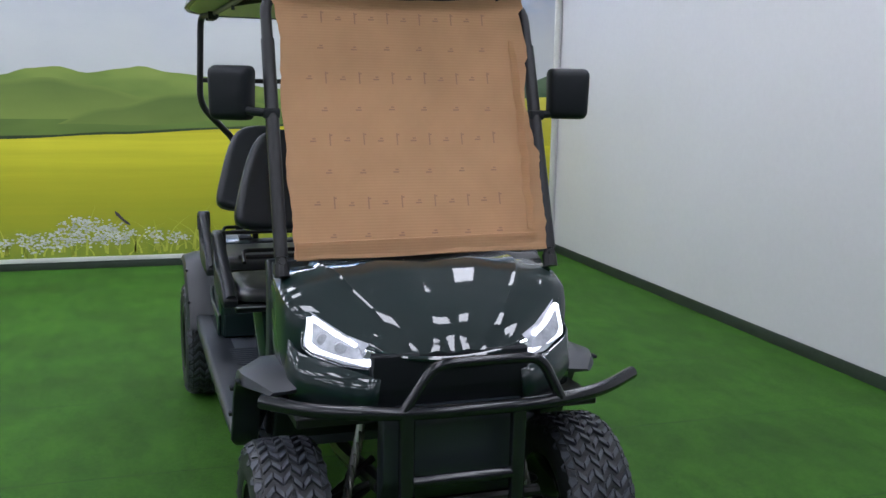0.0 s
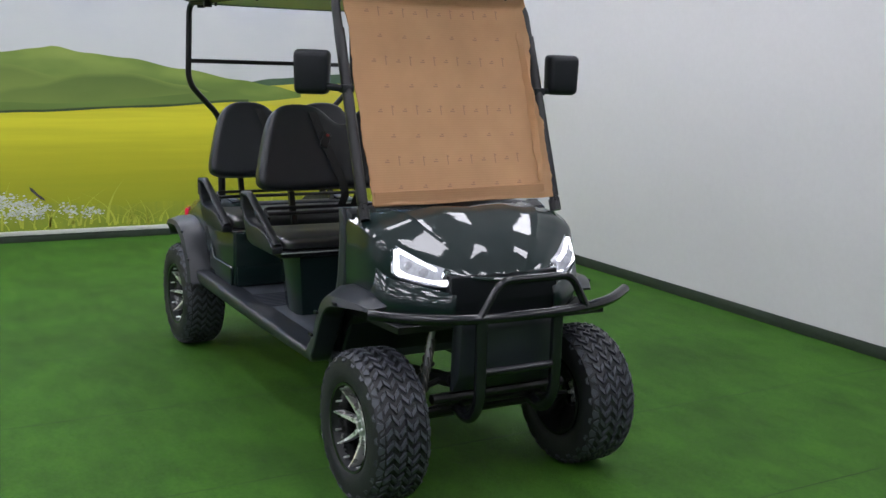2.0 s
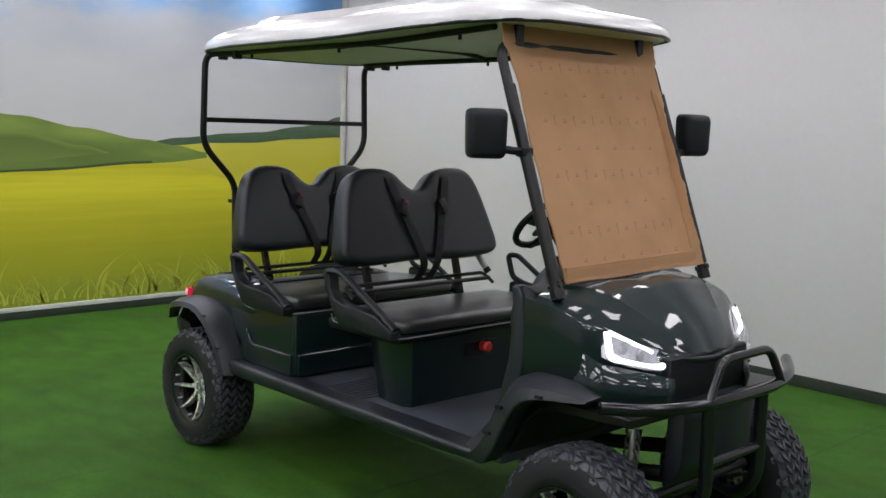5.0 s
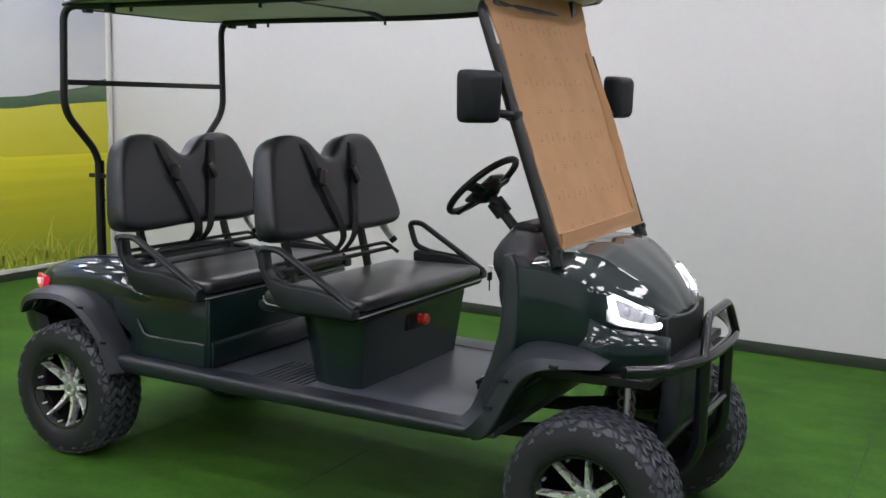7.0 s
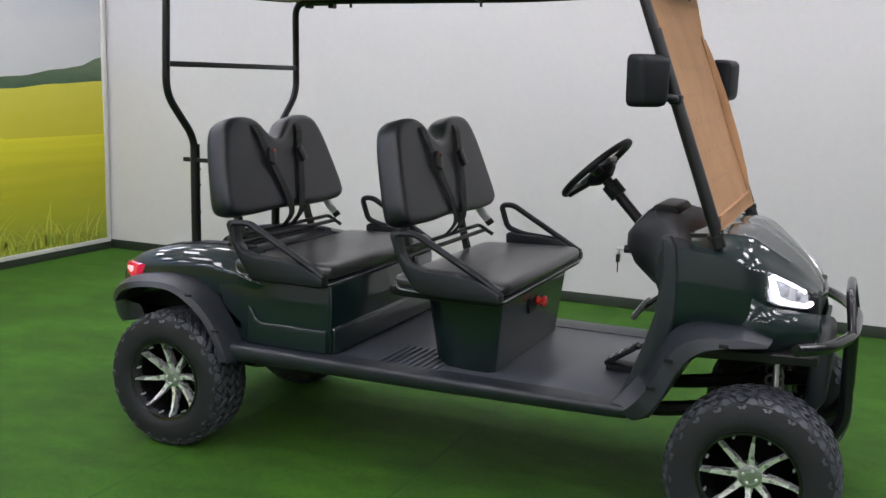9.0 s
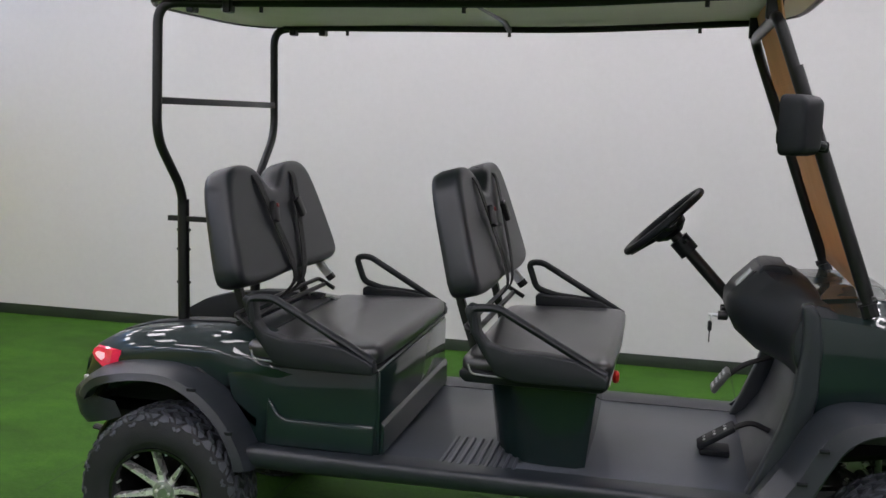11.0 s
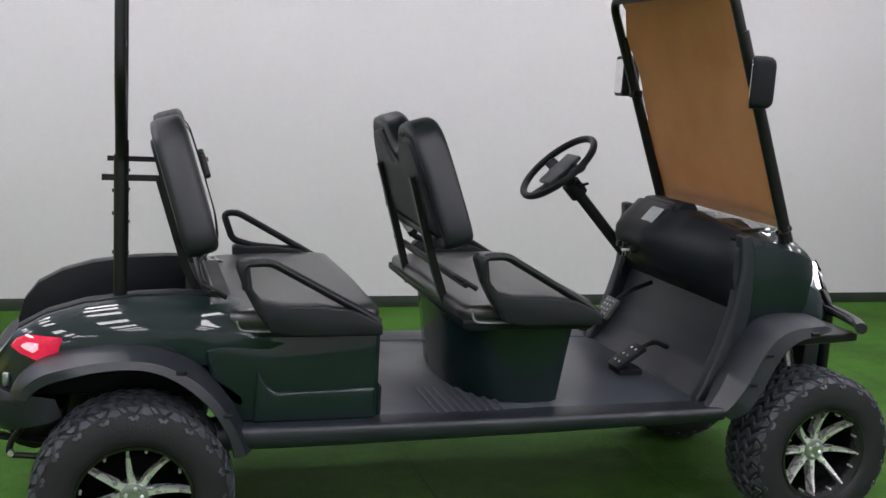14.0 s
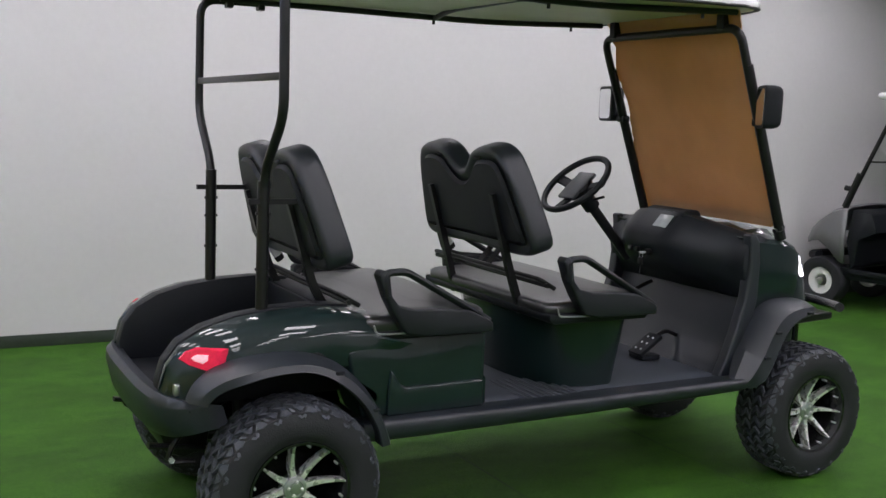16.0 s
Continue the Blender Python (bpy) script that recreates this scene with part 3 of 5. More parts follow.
def tread_mesh():
    """Three columns of slanted bars on each half, zigzag across, and low linked triangles on the shoulder."""
    bm = bmesh.new()
    fine, coarse = 40, 20
    for k in range(fine):
        step = 2 * math.pi / fine
        t = k * step
        for side, ph in ((1, 0.0), (-1, 0.5)):
            for col, (w0, w1) in enumerate(((0.002, 0.026), (0.028, 0.052), (0.054, 0.079))):
                slant = 0.62 if col % 2 == 0 else -0.62
                a0 = ph + (0.0 if col % 2 == 0 else 0.62)
                q = [(a0, w0), (a0 + 0.46, w0), (a0 + slant + 0.46, w1), (a0 + slant, w1)]
                lug(bm, [(t + a * step, w * side) for a, w in q])
    for k in range(coarse):
        step = 2 * math.pi / coarse
        t = k * step
        for side, ph in ((1, 0.0), (-1, 0.5)):
            for q, rise in ((((0.04, 0.084), (0.16, 0.083), (0.60, 0.124), (0.48, 0.128)), 0.0065), (((0.96, 0.084), (0.84, 0.083), (0.52, 0.120), (0.62, 0.128)), 0.0065),
                            (((0.30, 0.084), (0.70, 0.084), (0.55, 0.102), (0.45, 0.102)), 0.0075), (((-0.14, 0.086), (0.02, 0.086), (0.16, 0.106), (-0.06, 0.112), (-0.26, 0.106)), 0.0050)):
                lug(bm, [(t + (a + ph) * step, w * side) for a, w in q], rise, 0.92)
    return bm


def rim_mesh():
    return turned([(0.164, 0.105), (0.174, 0.108), (0.176, 0.100), (0.166, 0.085), (0.158, 0.02), (0.154, -0.09), (0.170, -0.105), (0.158, -0.108), (0.06, -0.02), (0.055, 0.035), (0.0001, 0.036)], (0, 0, 0), "y", 48, None, False)


def spoke_mesh():
    """A curved spoke with a flat machined face."""
    loops = []
    for i in range(7):
        t = i / 6
        r = 0.030 + t * 0.133
        bend = 0.06 * t * t
        w = 0.0165 - 0.0125 * t ** 0.6
        h = 0.048 + 0.012 * t + 0.034 * t * t
        d = Vector((math.cos(bend), 0, math.sin(bend)))
        s = Vector((-math.sin(bend), 0, math.cos(bend)))
        c = d * r
        loops.append([c + s * w + Vector((0, h - 0.008, 0)), c + s * w * 0.8 + Vector((0, h, 0)), c - s * w * 0.8 + Vector((0, h, 0)), c - s * w + Vector((0, h - 0.008, 0)), c - s * w * 0.5 + Vector((0, h - 0.045, 0)), c + s * w * 0.5 + Vector((0, h - 0.045, 0))])
    return skin(loops)


def cap_mesh():
    return turned([(0.042, 0.020), (0.042, 0.048), (0.038, 0.054), (0.028, 0.056), (0.026, 0.052), (0.018, 0.052), (0.016, 0.056), (0.0001, 0.057)], (0, 0, 0), "y", 28)


def mesh_of(name, bm, material, sharp=35.0):
    ob = part(name, bm, material, None, "", sharp)
    me = ob.data
    bpy.data.objects.remove(ob)
    return me


WHEEL_PARTS = [("tyre", mesh_of("tyre", tyre_mesh(), RUBBER)), ("tread", mesh_of("tread", tread_mesh(), LUG, 20)), ("hub_cap", mesh_of("hub_cap", cap_mesh(), SILVER))]
RIM_MESH = mesh_of("rim", rim_mesh(), RIM)
SPOKE_MESH = mesh_of("spoke", spoke_mesh(), CHROME, 25)
RIVET_MESH = mesh_of("rim_rivet", turned([(0.0045, 0.07), (0.0045, 0.092), (0.003, 0.095), (0.0001, 0.095)], (0, 0, 0), "y", 8), CHROME)
NUT_MESH = mesh_of("lug_nut", turned([(0.006, 0.03), (0.006, 0.060), (0.004, 0.064), (0.0001, 0.064)], (0, 0, 0), "y", 6), CHROME)


def wheel(x, y, spin, steer=0.0):
    hub = new("wheel", RIM_MESH)
    hub.parent = cart
    out = 180 if y < 0 else 0
    hub.matrix_basis = pose(x, y, HUB_Z, 0, 0, out + steer) @ pose(0, 0, 0, 0, spin, 0)
    hub["label"] = "off-road wheel with gloss black rim and bright machined spokes"
    for nm, me in WHEEL_PARTS:
        shared(nm, me, hub)
    for k in range(8):
        o = shared("spoke", SPOKE_MESH, hub)
        o.rotation_euler = (0, radians(45 * k), 0)
        a = radians(45 * k + 22.5)
        shared("rim_rivet", RIVET_MESH, hub, (0.154 * math.cos(a), 0, 0.154 * math.sin(a)))
    for k in range(4):
        a = radians(90 * k + 20)
        shared("lug_nut", NUT_MESH, hub, (0.024 * math.cos(a), 0, 0.024 * math.sin(a)))
    return hub


BASE = 2.42
wheel(0.0, -0.512, 10)
wheel(0.0, 0.512, 40)
wheel(BASE, -0.478, 0, 0)
wheel(BASE, 0.478, 25, 0)

# --- chassis under the floor
part("frame_rail", tube([(-0.30, -0.20, 0.40), (0.30, -0.20, 0.36), (2.0, -0.20, 0.36), (2.55, -0.20, 0.46)], 0.030, 8, 0.1), STEEL, cart)
part("frame_rail", tube([(-0.30, 0.20, 0.40), (0.30, 0.20, 0.36), (2.0, 0.20, 0.36), (2.55, 0.20, 0.46)], 0.030, 8, 0.1), STEEL, cart)
part("rear_axle", tube([(0, -0.40, 0.29), (0, 0.40, 0.29)], 0.040, 12), STEEL, cart)
part("differential", turned([(0.03, -0.10), (0.10, -0.07), (0.125, 0.0), (0.10, 0.07), (0.03, 0.10)], (0, 0.08, 0.29), "y", 20), STEEL, cart)
part("front_axle", tube([(BASE, -0.38, 0.29), (BASE, 0.38, 0.29)], 0.022, 10), STEEL, cart)
for s in (-1, 1):
    part("control_arm", tube([(2.30, 0.16 * s, 0.38), (BASE, 0.37 * s, 0.27), (2.54, 0.16 * s, 0.38)], 0.014, 8, 0.03), STEEL, cart)
    part("upper_arm", tube([(2.34, 0.18 * s, 0.47), (BASE, 0.36 * s, 0.37), (2.50, 0.18 * s, 0.47)], 0.012, 8, 0.03), STEEL, cart)
    part("tie_rod", tube([(2.52, 0.05 * s, 0.36), (2.52, 0.36 * s, 0.33)], 0.008, 8), STEEL, cart)
    shock = part("shock_absorber", tube([(2.47, 0.31 * s, 0.32), (2.45, 0.24 * s, 0.66)], 0.013, 10), SILVER, cart)
    coil = [(2.4675 - 0.02 * t + 0.030 * math.cos(t * 44), s * (0.305 - 0.06 * t), 0.36 + 0.25 * t + 0.030 * math.sin(t * 44)) for t in np.linspace(0, 1, 90)]
    part("coil_spring", tube(coil, 0.0055, 6, 0.001), SPRING, shock)
    part("rear_shock", tube([(-0.10, 0.33 * s, 0.30), (-0.13, 0.31 * s, 0.62)], 0.022, 10), STEEL, cart)
    part("leaf_spring", tube([(-0.42, 0.30 * s, 0.40), (0.0, 0.30 * s, 0.33), (0.42, 0.30 * s, 0.38)], 0.020, 8, 0.2, flat=0.5, side=(0, 0, 1)), STEEL, cart)
    part("inner_arch", prism([(-0.34, 0.56), (-0.22, 0.70), (0.10, 0.72), (0.32, 0.56), (0.32, 0.52), (0.10, 0.68), (-0.22, 0.66), (-0.32, 0.54)], 0.362 * s, 0.50 * s, 0.004, 1), STEEL, cart)
part("battery_tray", box(0.30, 1.40, -0.30, 0.30, 0.33, 0.44, 0.015), STEEL, cart)

# --- floor and sills
floor_pan = part("floor_pan", box(0.70, 2.06, -0.50, 0.50, 0.420, 0.467, 0.008), MAT, cart, "blue-black moulded floor mat")
for k in range(9):
    for s in (-1,):
        part("floor_rib", box(0.955 + k * 0.030, 0.967 + k * 0.030, 0.345 * s - 0.145, 0.345 * s + 0.145, 0.4675, 0.4740, 0.002, 1), MAT, floor_pan)



def sill():
    loops = []
    for x, dz, y1 in ((0.24, 0.0, -0.575), (0.5, 0.002, -0.585), (1.2, 0.010, -0.592), (1.7, 0.018, -0.592), (1.96, 0.024, -0.592), (1.99, 0.025, -0.588)):
        top = 0.020
        loops.append([(x, -0.46, 0.4495 + top), (x, -0.500, 0.4555 + top), (x, y1 + 0.022, 0.4600 + top), (x, y1 + 0.012, 0.4585 + top), (x, y1 + 0.005, 0.4540 + top), (x, y1 + 0.001, 0.447 + top), (x, y1 + 0.001, 0.435 + dz), (x, y1 + 0.009, 0.418 + dz), (x, y1 + 0.015, 0.410 + dz), (x, y1 + 0.026, 0.405 + dz), (x, y1 + 0.045, 0.403 + dz), (x, -0.46, 0.403 + dz)])
    return skin(loops)


pair(sill, "sill", PLASTIC, cart, "charcoal moulded plastic sill", 50)


def arch_flare(outer, inner, y_in0, y_out0, lip=0.018, steps=36, taper=None):
    """A wheel-arch moulding between two curves of (x, z)."""
    def curve(pts, k):
        pts = [Vector(p) for p in pts]
        d = [0.0]
        for a, b in zip(pts, pts[1:]):
            d.append(d[-1] + (b - a).length)
        out = []
        for i in range(k + 1):
            s = d[-1] * i / k
            j = min(max(int(np.searchsorted(d, s)) - 1, 0), len(pts) - 2)
            t = (s - d[j]) / (d[j + 1] - d[j])
            p0, p1, p2, p3 = pts[max(j - 1, 0)], pts[j], pts[j + 1], pts[min(j + 2, len(pts) - 1)]
            out.append(0.5 * ((2 * p1) + (p2 - p0) * t + (2 * p0 - 5 * p1 + 4 * p2 - p3) * t * t + (3 * p1 - p0 - 3 * p2 + p3) * t ** 3))
        return out
    loops = []
    for o, i in zip(curve(outer, steps), curve(inner, steps)):
        m = o * 0.55 + i * 0.45
        y_out = y_out0
        y_in = y_in0
        if taper:
            y_in = y_in0 - 0.095 * (1 - min(max((m.x - 1.965) / 0.12, 0.0), 1.0))
            y_out += taper[2] * min(max((m.x - taper[0]) / (taper[1] - taper[0]), 0.0), 1.0) ** 1.6
        if not taper:
            y_out += 0.055 * min(max((-0.17 - m.x) / 0.15, 0.0), 1.0) ** 1.4
        tuck = 0.034 * min(max((0.470 - i.y) / 0.05, 0.0), 1.0) if taper else 0.0
        loops.append([(o.x, y_in, o.y), (o.x, y_in + (y_out - y_in) * 0.45, o.y - 0.004), (m.x, y_out + 0.012, m.y), (i.x * 0.9 + m.x * 0.1, y_out + tuck * 0.8, i.y * 0.9 + m.y * 0.1),
                      (i.x, y_out + 0.004 + tuck, i.y), (i.x, y_out + 0.004 + lip, i.y), (o.x * 0.8 + i.x * 0.2, y_in, o.y * 0.8 + i.y * 0.2)])
    return skin(loops)


REAR_OUT = [(-0.345, 0.600), (-0.318, 0.650), (-0.25, 0.698), (-0.12, 0.728), (0.04, 0.727), (0.17, 0.676), (0.262, 0.584), (0.322, 0.480), (0.350, 0.408)]
REAR_IN = [(-0.295, 0.588), (-0.268, 0.622), (-0.21, 0.655), (-0.10, 0.683), (0.03, 0.683), (0.13, 0.637), (0.215, 0.560), (0.265, 0.475), (0.285, 0.408)]
FRONT_OUT = [(1.930, 0.480), (1.975, 0.530), (2.03, 0.605), (2.08, 0.700), (2.13, 0.762), (2.20, 0.792), (2.30, 0.795), (2.385, 0.782), (2.450, 0.752)]
FRONT_IN = [(2.020, 0.430), (2.060, 0.450), (2.105, 0.510), (2.155, 0.610), (2.200, 0.680), (2.26, 0.720), (2.33, 0.733), (2.39, 0.735), (2.440, 0.735)]
flares = [*pair(lambda: arch_flare(REAR_OUT, REAR_IN, -0.485, -0.622, lip=0.05), "rear_fender_flare", PLASTIC, cart, "charcoal plastic rear wheel-arch flare"),
          *pair(lambda: arch_flare(FRONT_OUT, FRONT_IN, -0.44, -0.600, lip=0.085, taper=(2.28, 2.46, 0.09)), "front_fender_flare", PLASTIC, cart, "charcoal plastic front wheel-arch flare")]
for f, s in zip(flares, (-1, 1, -1, 1)):
    spots_ = ((0.13, 0.672), (0.262, 0.535)) if f.name.startswith("rear") else ((2.075, 0.565), (2.13, 0.670), (2.31, 0.745))
    for x, z in spots_:
        part("flare_clip", box(x - 0.016, x + 0.016, (0.610 if f.name.startswith("rear") else 0.600) * s - 0.006, (0.610 if f.name.startswith("rear") else 0.600) * s + 0.006, z - 0.006, z + 0.006, 0.003), DASH, f)

# --- rear body
def rear_side():
    """Side panel below the rear seat, with a raised lower field."""
    bm = prism([(0.26, 0.472), (0.745, 0.472), (0.745, 0.762), (0.30, 0.762), (0.20, 0.71)], -0.500, -0.30, 0.014, 3)
    return bm


pair(rear_side, "side_panel", PAINT, cart)


def side_ledge():
    return prism([(0.375, 0.625), (0.400, 0.585), (0.425, 0.572), (0.738, 0.576), (0.738, 0.475), (0.35, 0.475), (0.360, 0.64)], -0.514, -0.498, 0.010, 3)


pair(side_ledge, "side_ledge", PAINT, cart)
part("rear_seat_front", box(0.700, 0.752, -0.492, 0.492, 0.469, 0.760, 0.010), PAINT, cart)
part("rear_front_ledge", prism([(0.752, 0.472), (0.764, 0.476), (0.764, 0.570), (0.752, 0.585)], -0.485, 0.485, 0.003, 1), PAINT, cart)


def rear_quarter():
    """The deck over the rear wheel: rounded in plan towards the tail."""
    loops = []
    for x, y0, y1, z0, zt in ((0.742, -0.30, -0.4868, 0.66, 0.744), (0.60, -0.30, -0.4872, 0.66, 0.746), (0.50, -0.30, -0.491, 0.66, 0.758), (0.40, -0.30, -0.508, 0.66, 0.800), (0.30, -0.30, -0.510, 0.66, 0.838), (0.15, -0.315, -0.502, 0.66, 0.852), (0.0, -0.33, -0.495, 0.66, 0.846), (-0.15, -0.345, -0.490, 0.64, 0.826), (-0.26, -0.355, -0.475, 0.60, 0.795), (-0.34, -0.360, -0.450, 0.56, 0.750), (-0.385, -0.362, -0.425, 0.53, 0.69), (-0.405, -0.365, -0.405, 0.53, 0.62)):
        h = zt - z0
        loops.append([(x, y0, z0), (x, y0, zt - 0.02), (x, y0 - 0.012, zt), (x, y0 * 0.5 + y1 * 0.5, zt - 0.004), (x, y1 + 0.035, zt - 0.022), (x, y1 + 0.010, zt - 0.06), (x, y1, zt - h * 0.45), (x, max(y1, -0.486), z0)])
    return skin(loops)


pair(rear_quarter, "rear_quarter_panel", PAINT, cart, "", 40)
part("deck_bridge", box(0.19, 0.30, -0.385, 0.385, 0.70, 0.838, 0.012), DASH, cart, "black moulded shelf behind the rear seat")


def well_side():
    prof = [(-0.398, 0.56), (-0.402, 0.625), (-0.382, 0.695), (-0.336, 0.755), (-0.256, 0.800), (-0.15, 0.831), (0.0, 0.852), (0.12, 0.858), (0.26, 0.850), (0.26, 0.54), (-0.398, 0.54)]
    return prism(prof, -0.354, -0.290, 0.003, 2)


pair(well_side, "well_wall", DASH, cart)
part("well_floor", box(-0.40, 0.20, -0.291, 0.291, 0.53, 0.555, 0.006), DASH, cart)
part("well_back", box(0.18, 0.21, -0.291, 0.291, 0.54, 0.832, 0.006), DASH, cart)


def rear_bumper():
    loops = []
    for k in range(25):
        u = -1 + 2 * k / 24
        y = 0.505 * math.sin(u * math.pi / 2)
        x = -0.455 + 0.14 * abs(u) ** 4 + 0.03 * u * u
        dip = 0.035 * (1 - u * u)
        zt, zb = 0.610 - 0.03 * abs(u) ** 3, 0.470 - dip + 0.03 * u * u
        loops.append([(x + 0.06, y * 0.97, zt - 0.012), (x + 0.02, y, zt), (x + 0.002, y, zt - 0.02), (x, y, (zt + zb) / 2 + 0.03), (x + 0.018, y, zb + 0.03), (x + 0.045, y, zb), (x + 0.08, y * 0.95, zb + 0.01)])
    return skin(loops)


part("rear_bumper", rear_bumper(), PLASTIC, cart, "charcoal plastic rear bumper")
part("under_bumper", prism([(-0.40, 0.48), (-0.36, 0.36), (-0.30, 0.34), (-0.22, 0.36), (-0.20, 0.48)], -0.30, 0.30, 0.02, 2), STEEL, cart)
for s in (-1, 1):
    part("tow_hook", tube([(-0.30, 0.36 * s, 0.48), (-0.36, 0.36 * s, 0.40), (-0.37, 0.36 * s, 0.355), (-0.28, 0.36 * s, 0.345)], 0.010, 8, 0.02), STEEL, cart)
    part("hook_bolt", turned([(0.010, -0.01), (0.010, 0.01), (0.0001, 0.012)], (-0.36, 0.37 * s, 0.365), "y", 6), CHROME, cart)

    def lens_at(u, v):
        a = (-0.353 + 0.145 * u ** 1.3, 0.403 + 0.080 * min(1, u * 1.3), 0.651 + 0.088 * v + 0.030 * u)
        return Vector((a[0], a[1] * s, a[2]))
    bm = bmesh.new()
    shape = [(0.08, 0.68), (0.25, 0.92), (0.47, 1.03), (1.0, 0.80), (0.95, 0.28), (0.72, 0.03), (0.34, 0.36)]
    inner = []
    for off, sc in ((-0.006, 1.0), (0.006, 1.0), (0.013, 0.84)):
        cu, cv = 0.45, 0.45
        loop = []
        for u, v in shape:
            p = lens_at(max(0, cu + (u - cu) * sc), cv + (v - cv) * sc)
            loop.append(p + Vector((-off * 0.6, off * 0.7 * s, off * 0.35)))
        inner.append(loop)
    lamp = part("tail_light", skin(inner), RED_LENS, cart, "glossy red wraparound tail light")
    # narrow glowing patch that draws the lens's bright centre streak
    part("reflector", skin([[p.lerp(sum(inner[2], Vector()) / 7, 0.55) + Vector((-0.001, 0.001 * s, 0.0008)) for p in inner[2]], [p.lerp(sum(inner[2], Vector()) / 7, 0.66) + Vector((-0.006, 0.007 * s, 0.004)) for p in inner[2]]]), PINK_LENS, lamp)
    part("side_reflector", box(-0.372, -0.352, 0.44 * s - 0.012, 0.44 * s + 0.012, 0.600, 0.640, 0.006), SILVER, lamp)

# --- roof posts at the rear
for s in (-1, 1):
    post = part("rear_post", tube([(0.20, 0.455 * s, 1.948), (-0.045, 0.500 * s, 1.948), (-0.045, 0.512 * s, 1.50), (-0.045, 0.326 * s, 1.305), (-0.045, 0.320 * s, 0.84)], 0.0165, 12, 0.07), STEEL, cart)
    part("post_sleeve", tube([(-0.045, 0.323 * s, 1.28), (-0.045, 0.320 * s, 0.82)], 0.021, 12), STEEL, post)
    for z in (1.17, 1.10, 0.98):
        part("sleeve_bolt", turned([(0.006, -0.025), (0.006, 0.025)], (-0.045, 0.320 * s, z), "x", 6), STEEL, post)
    part("stay", tube([(-0.100, 0.326 * s, 1.211), (0.12, 0.326 * s, 1.211)], 0.013, 4, 0.01), STEEL, post)
    for x in (0.06, 0.19):
        part("roof_clamp", box(x - 0.014, x + 0.014, 0.462 * s - 0.022, 0.462 * s + 0.022, 1.918, 1.978, 0.004, 1), STEEL, post)
part("crossbar", box(-0.055, -0.035, -0.500, 0.500, 1.613, 1.637, 0.003), STEEL, cart)

# --- roof
def roof_shell(z_of, inset=0.0, thick=0.03):
    x0, x1, w = -0.155 + inset, 2.08 - inset, 0.605 - inset
    cx, hx = (x0 + x1) / 2, (x1 - x0) / 2
    loops = []
    for sc, dz in ((0.0, 0.150), (0.30, 0.147), (0.55, 0.137), (0.72, 0.122), (0.76, 0.098), (0.86, 0.075), (0.94, 0.053), (0.985, 0.024), (1.0, 0.0)):
        loop = []
        for k in range(72):
            a = 2 * math.pi * k / 72
            c, s2 = math.cos(a), math.sin(a)
            e = 5.0
            r = (abs(c) ** e + abs(s2) ** e) ** (-1 / e)
            x, y = cx + hx * sc * r * c, w * sc * r * s2
            if sc == 0.0:
                x, y = cx + 0.01 * c, 0.01 * s2
            loop.append((x, y, z_of(x, y) + dz))
        loops.append(loop)
    return loops


def roof_z(x, y):
    return 1.975 + 0.012 * (1 - ((x - 1.0) / 1.1) ** 2) + 0.055 * min(max((x - 1.0) / 1.08, 0.0), 1.0) ** 1.3


top = roof_shell(roof_z)
rim = [[(x * 1.0, y, z - 0.018) for x, y, z in top[-1]]]
roof = part("roof", skin(top + rim), ROOF_WHITE, cart, "glossy white moulded roof", 50)
under = [[(x, y, z - 0.004) for x, y, z in loop] for loop in roof_shell(lambda x, y: roof_z(x, y) - 0.012 - 0.0, 0.018)]
for i, loop in enumerate(under):
    under[i] = [(x, y, z - 0.7 * (z - roof_z(x, y) + 0.016) - 0.006) for x, y, z in loop]
part("roof_liner", skin(under), LINER, roof, "cream roof lining", 50)
edge = roof_shell(roof_z)[-1]
part("roof_edge_trim", tube([(x, y, z - 0.020) for x, y, z in edge][::2], 0.007, 8, 0.02, True), STEEL, roof, "black rubber edge trim")
for s in (-1, 1):
    rail = part("roof_rail", tube([(0.02, 0.45 * s, 1.950), (1.25, 0.45 * s, 1.956), (1.90, 0.45 * s, 1.990)], 0.013, 10, 0.2), STEEL, roof)
    for x, z in ((0.30, 1.951), (0.98, 1.955), (1.72, 1.980)):
        part("rail_bolt", turned([(0.007, -0.03), (0.007, 0.012), (0.0001, 0.012)], (x, 0.45 * s, z), "z", 8), STEEL, rail)
for s in (-1, 1):
    part("roof_bracket", box(1.895, 1.945, 0.36 * s - 0.02, 0.36 * s + 0.02, 1.925, 2.004, 0.004, 1), STEEL, roof)
part("roof_strut", tube([(0.98, -0.45, 1.950), (0.98, -0.30, 1.977), (0.98, 0.30, 1.977), (0.98, 0.45, 1.950)], 0.012, 10, 0.08), STEEL, roof)

# --- windscreen
WB, WT = (2.253, 1.05), (1.917, 1.945)


def on_screen(y, z, out=0.0):
    t = (z - WB[1]) / (WT[1] - WB[1])
    return Vector((WB[0] + (WT[0] - WB[0]) * t + out * 0.94, y, z + out * 0.35))


screen = part("windscreen_frame", tube([on_screen(-0.452, 1.055), on_screen(-0.452, 1.930), on_screen(0.452, 1.930), on_screen(0.452, 1.055)], 0.0185, 12, 0.07), STEEL, cart, "black tubular windscreen frame")
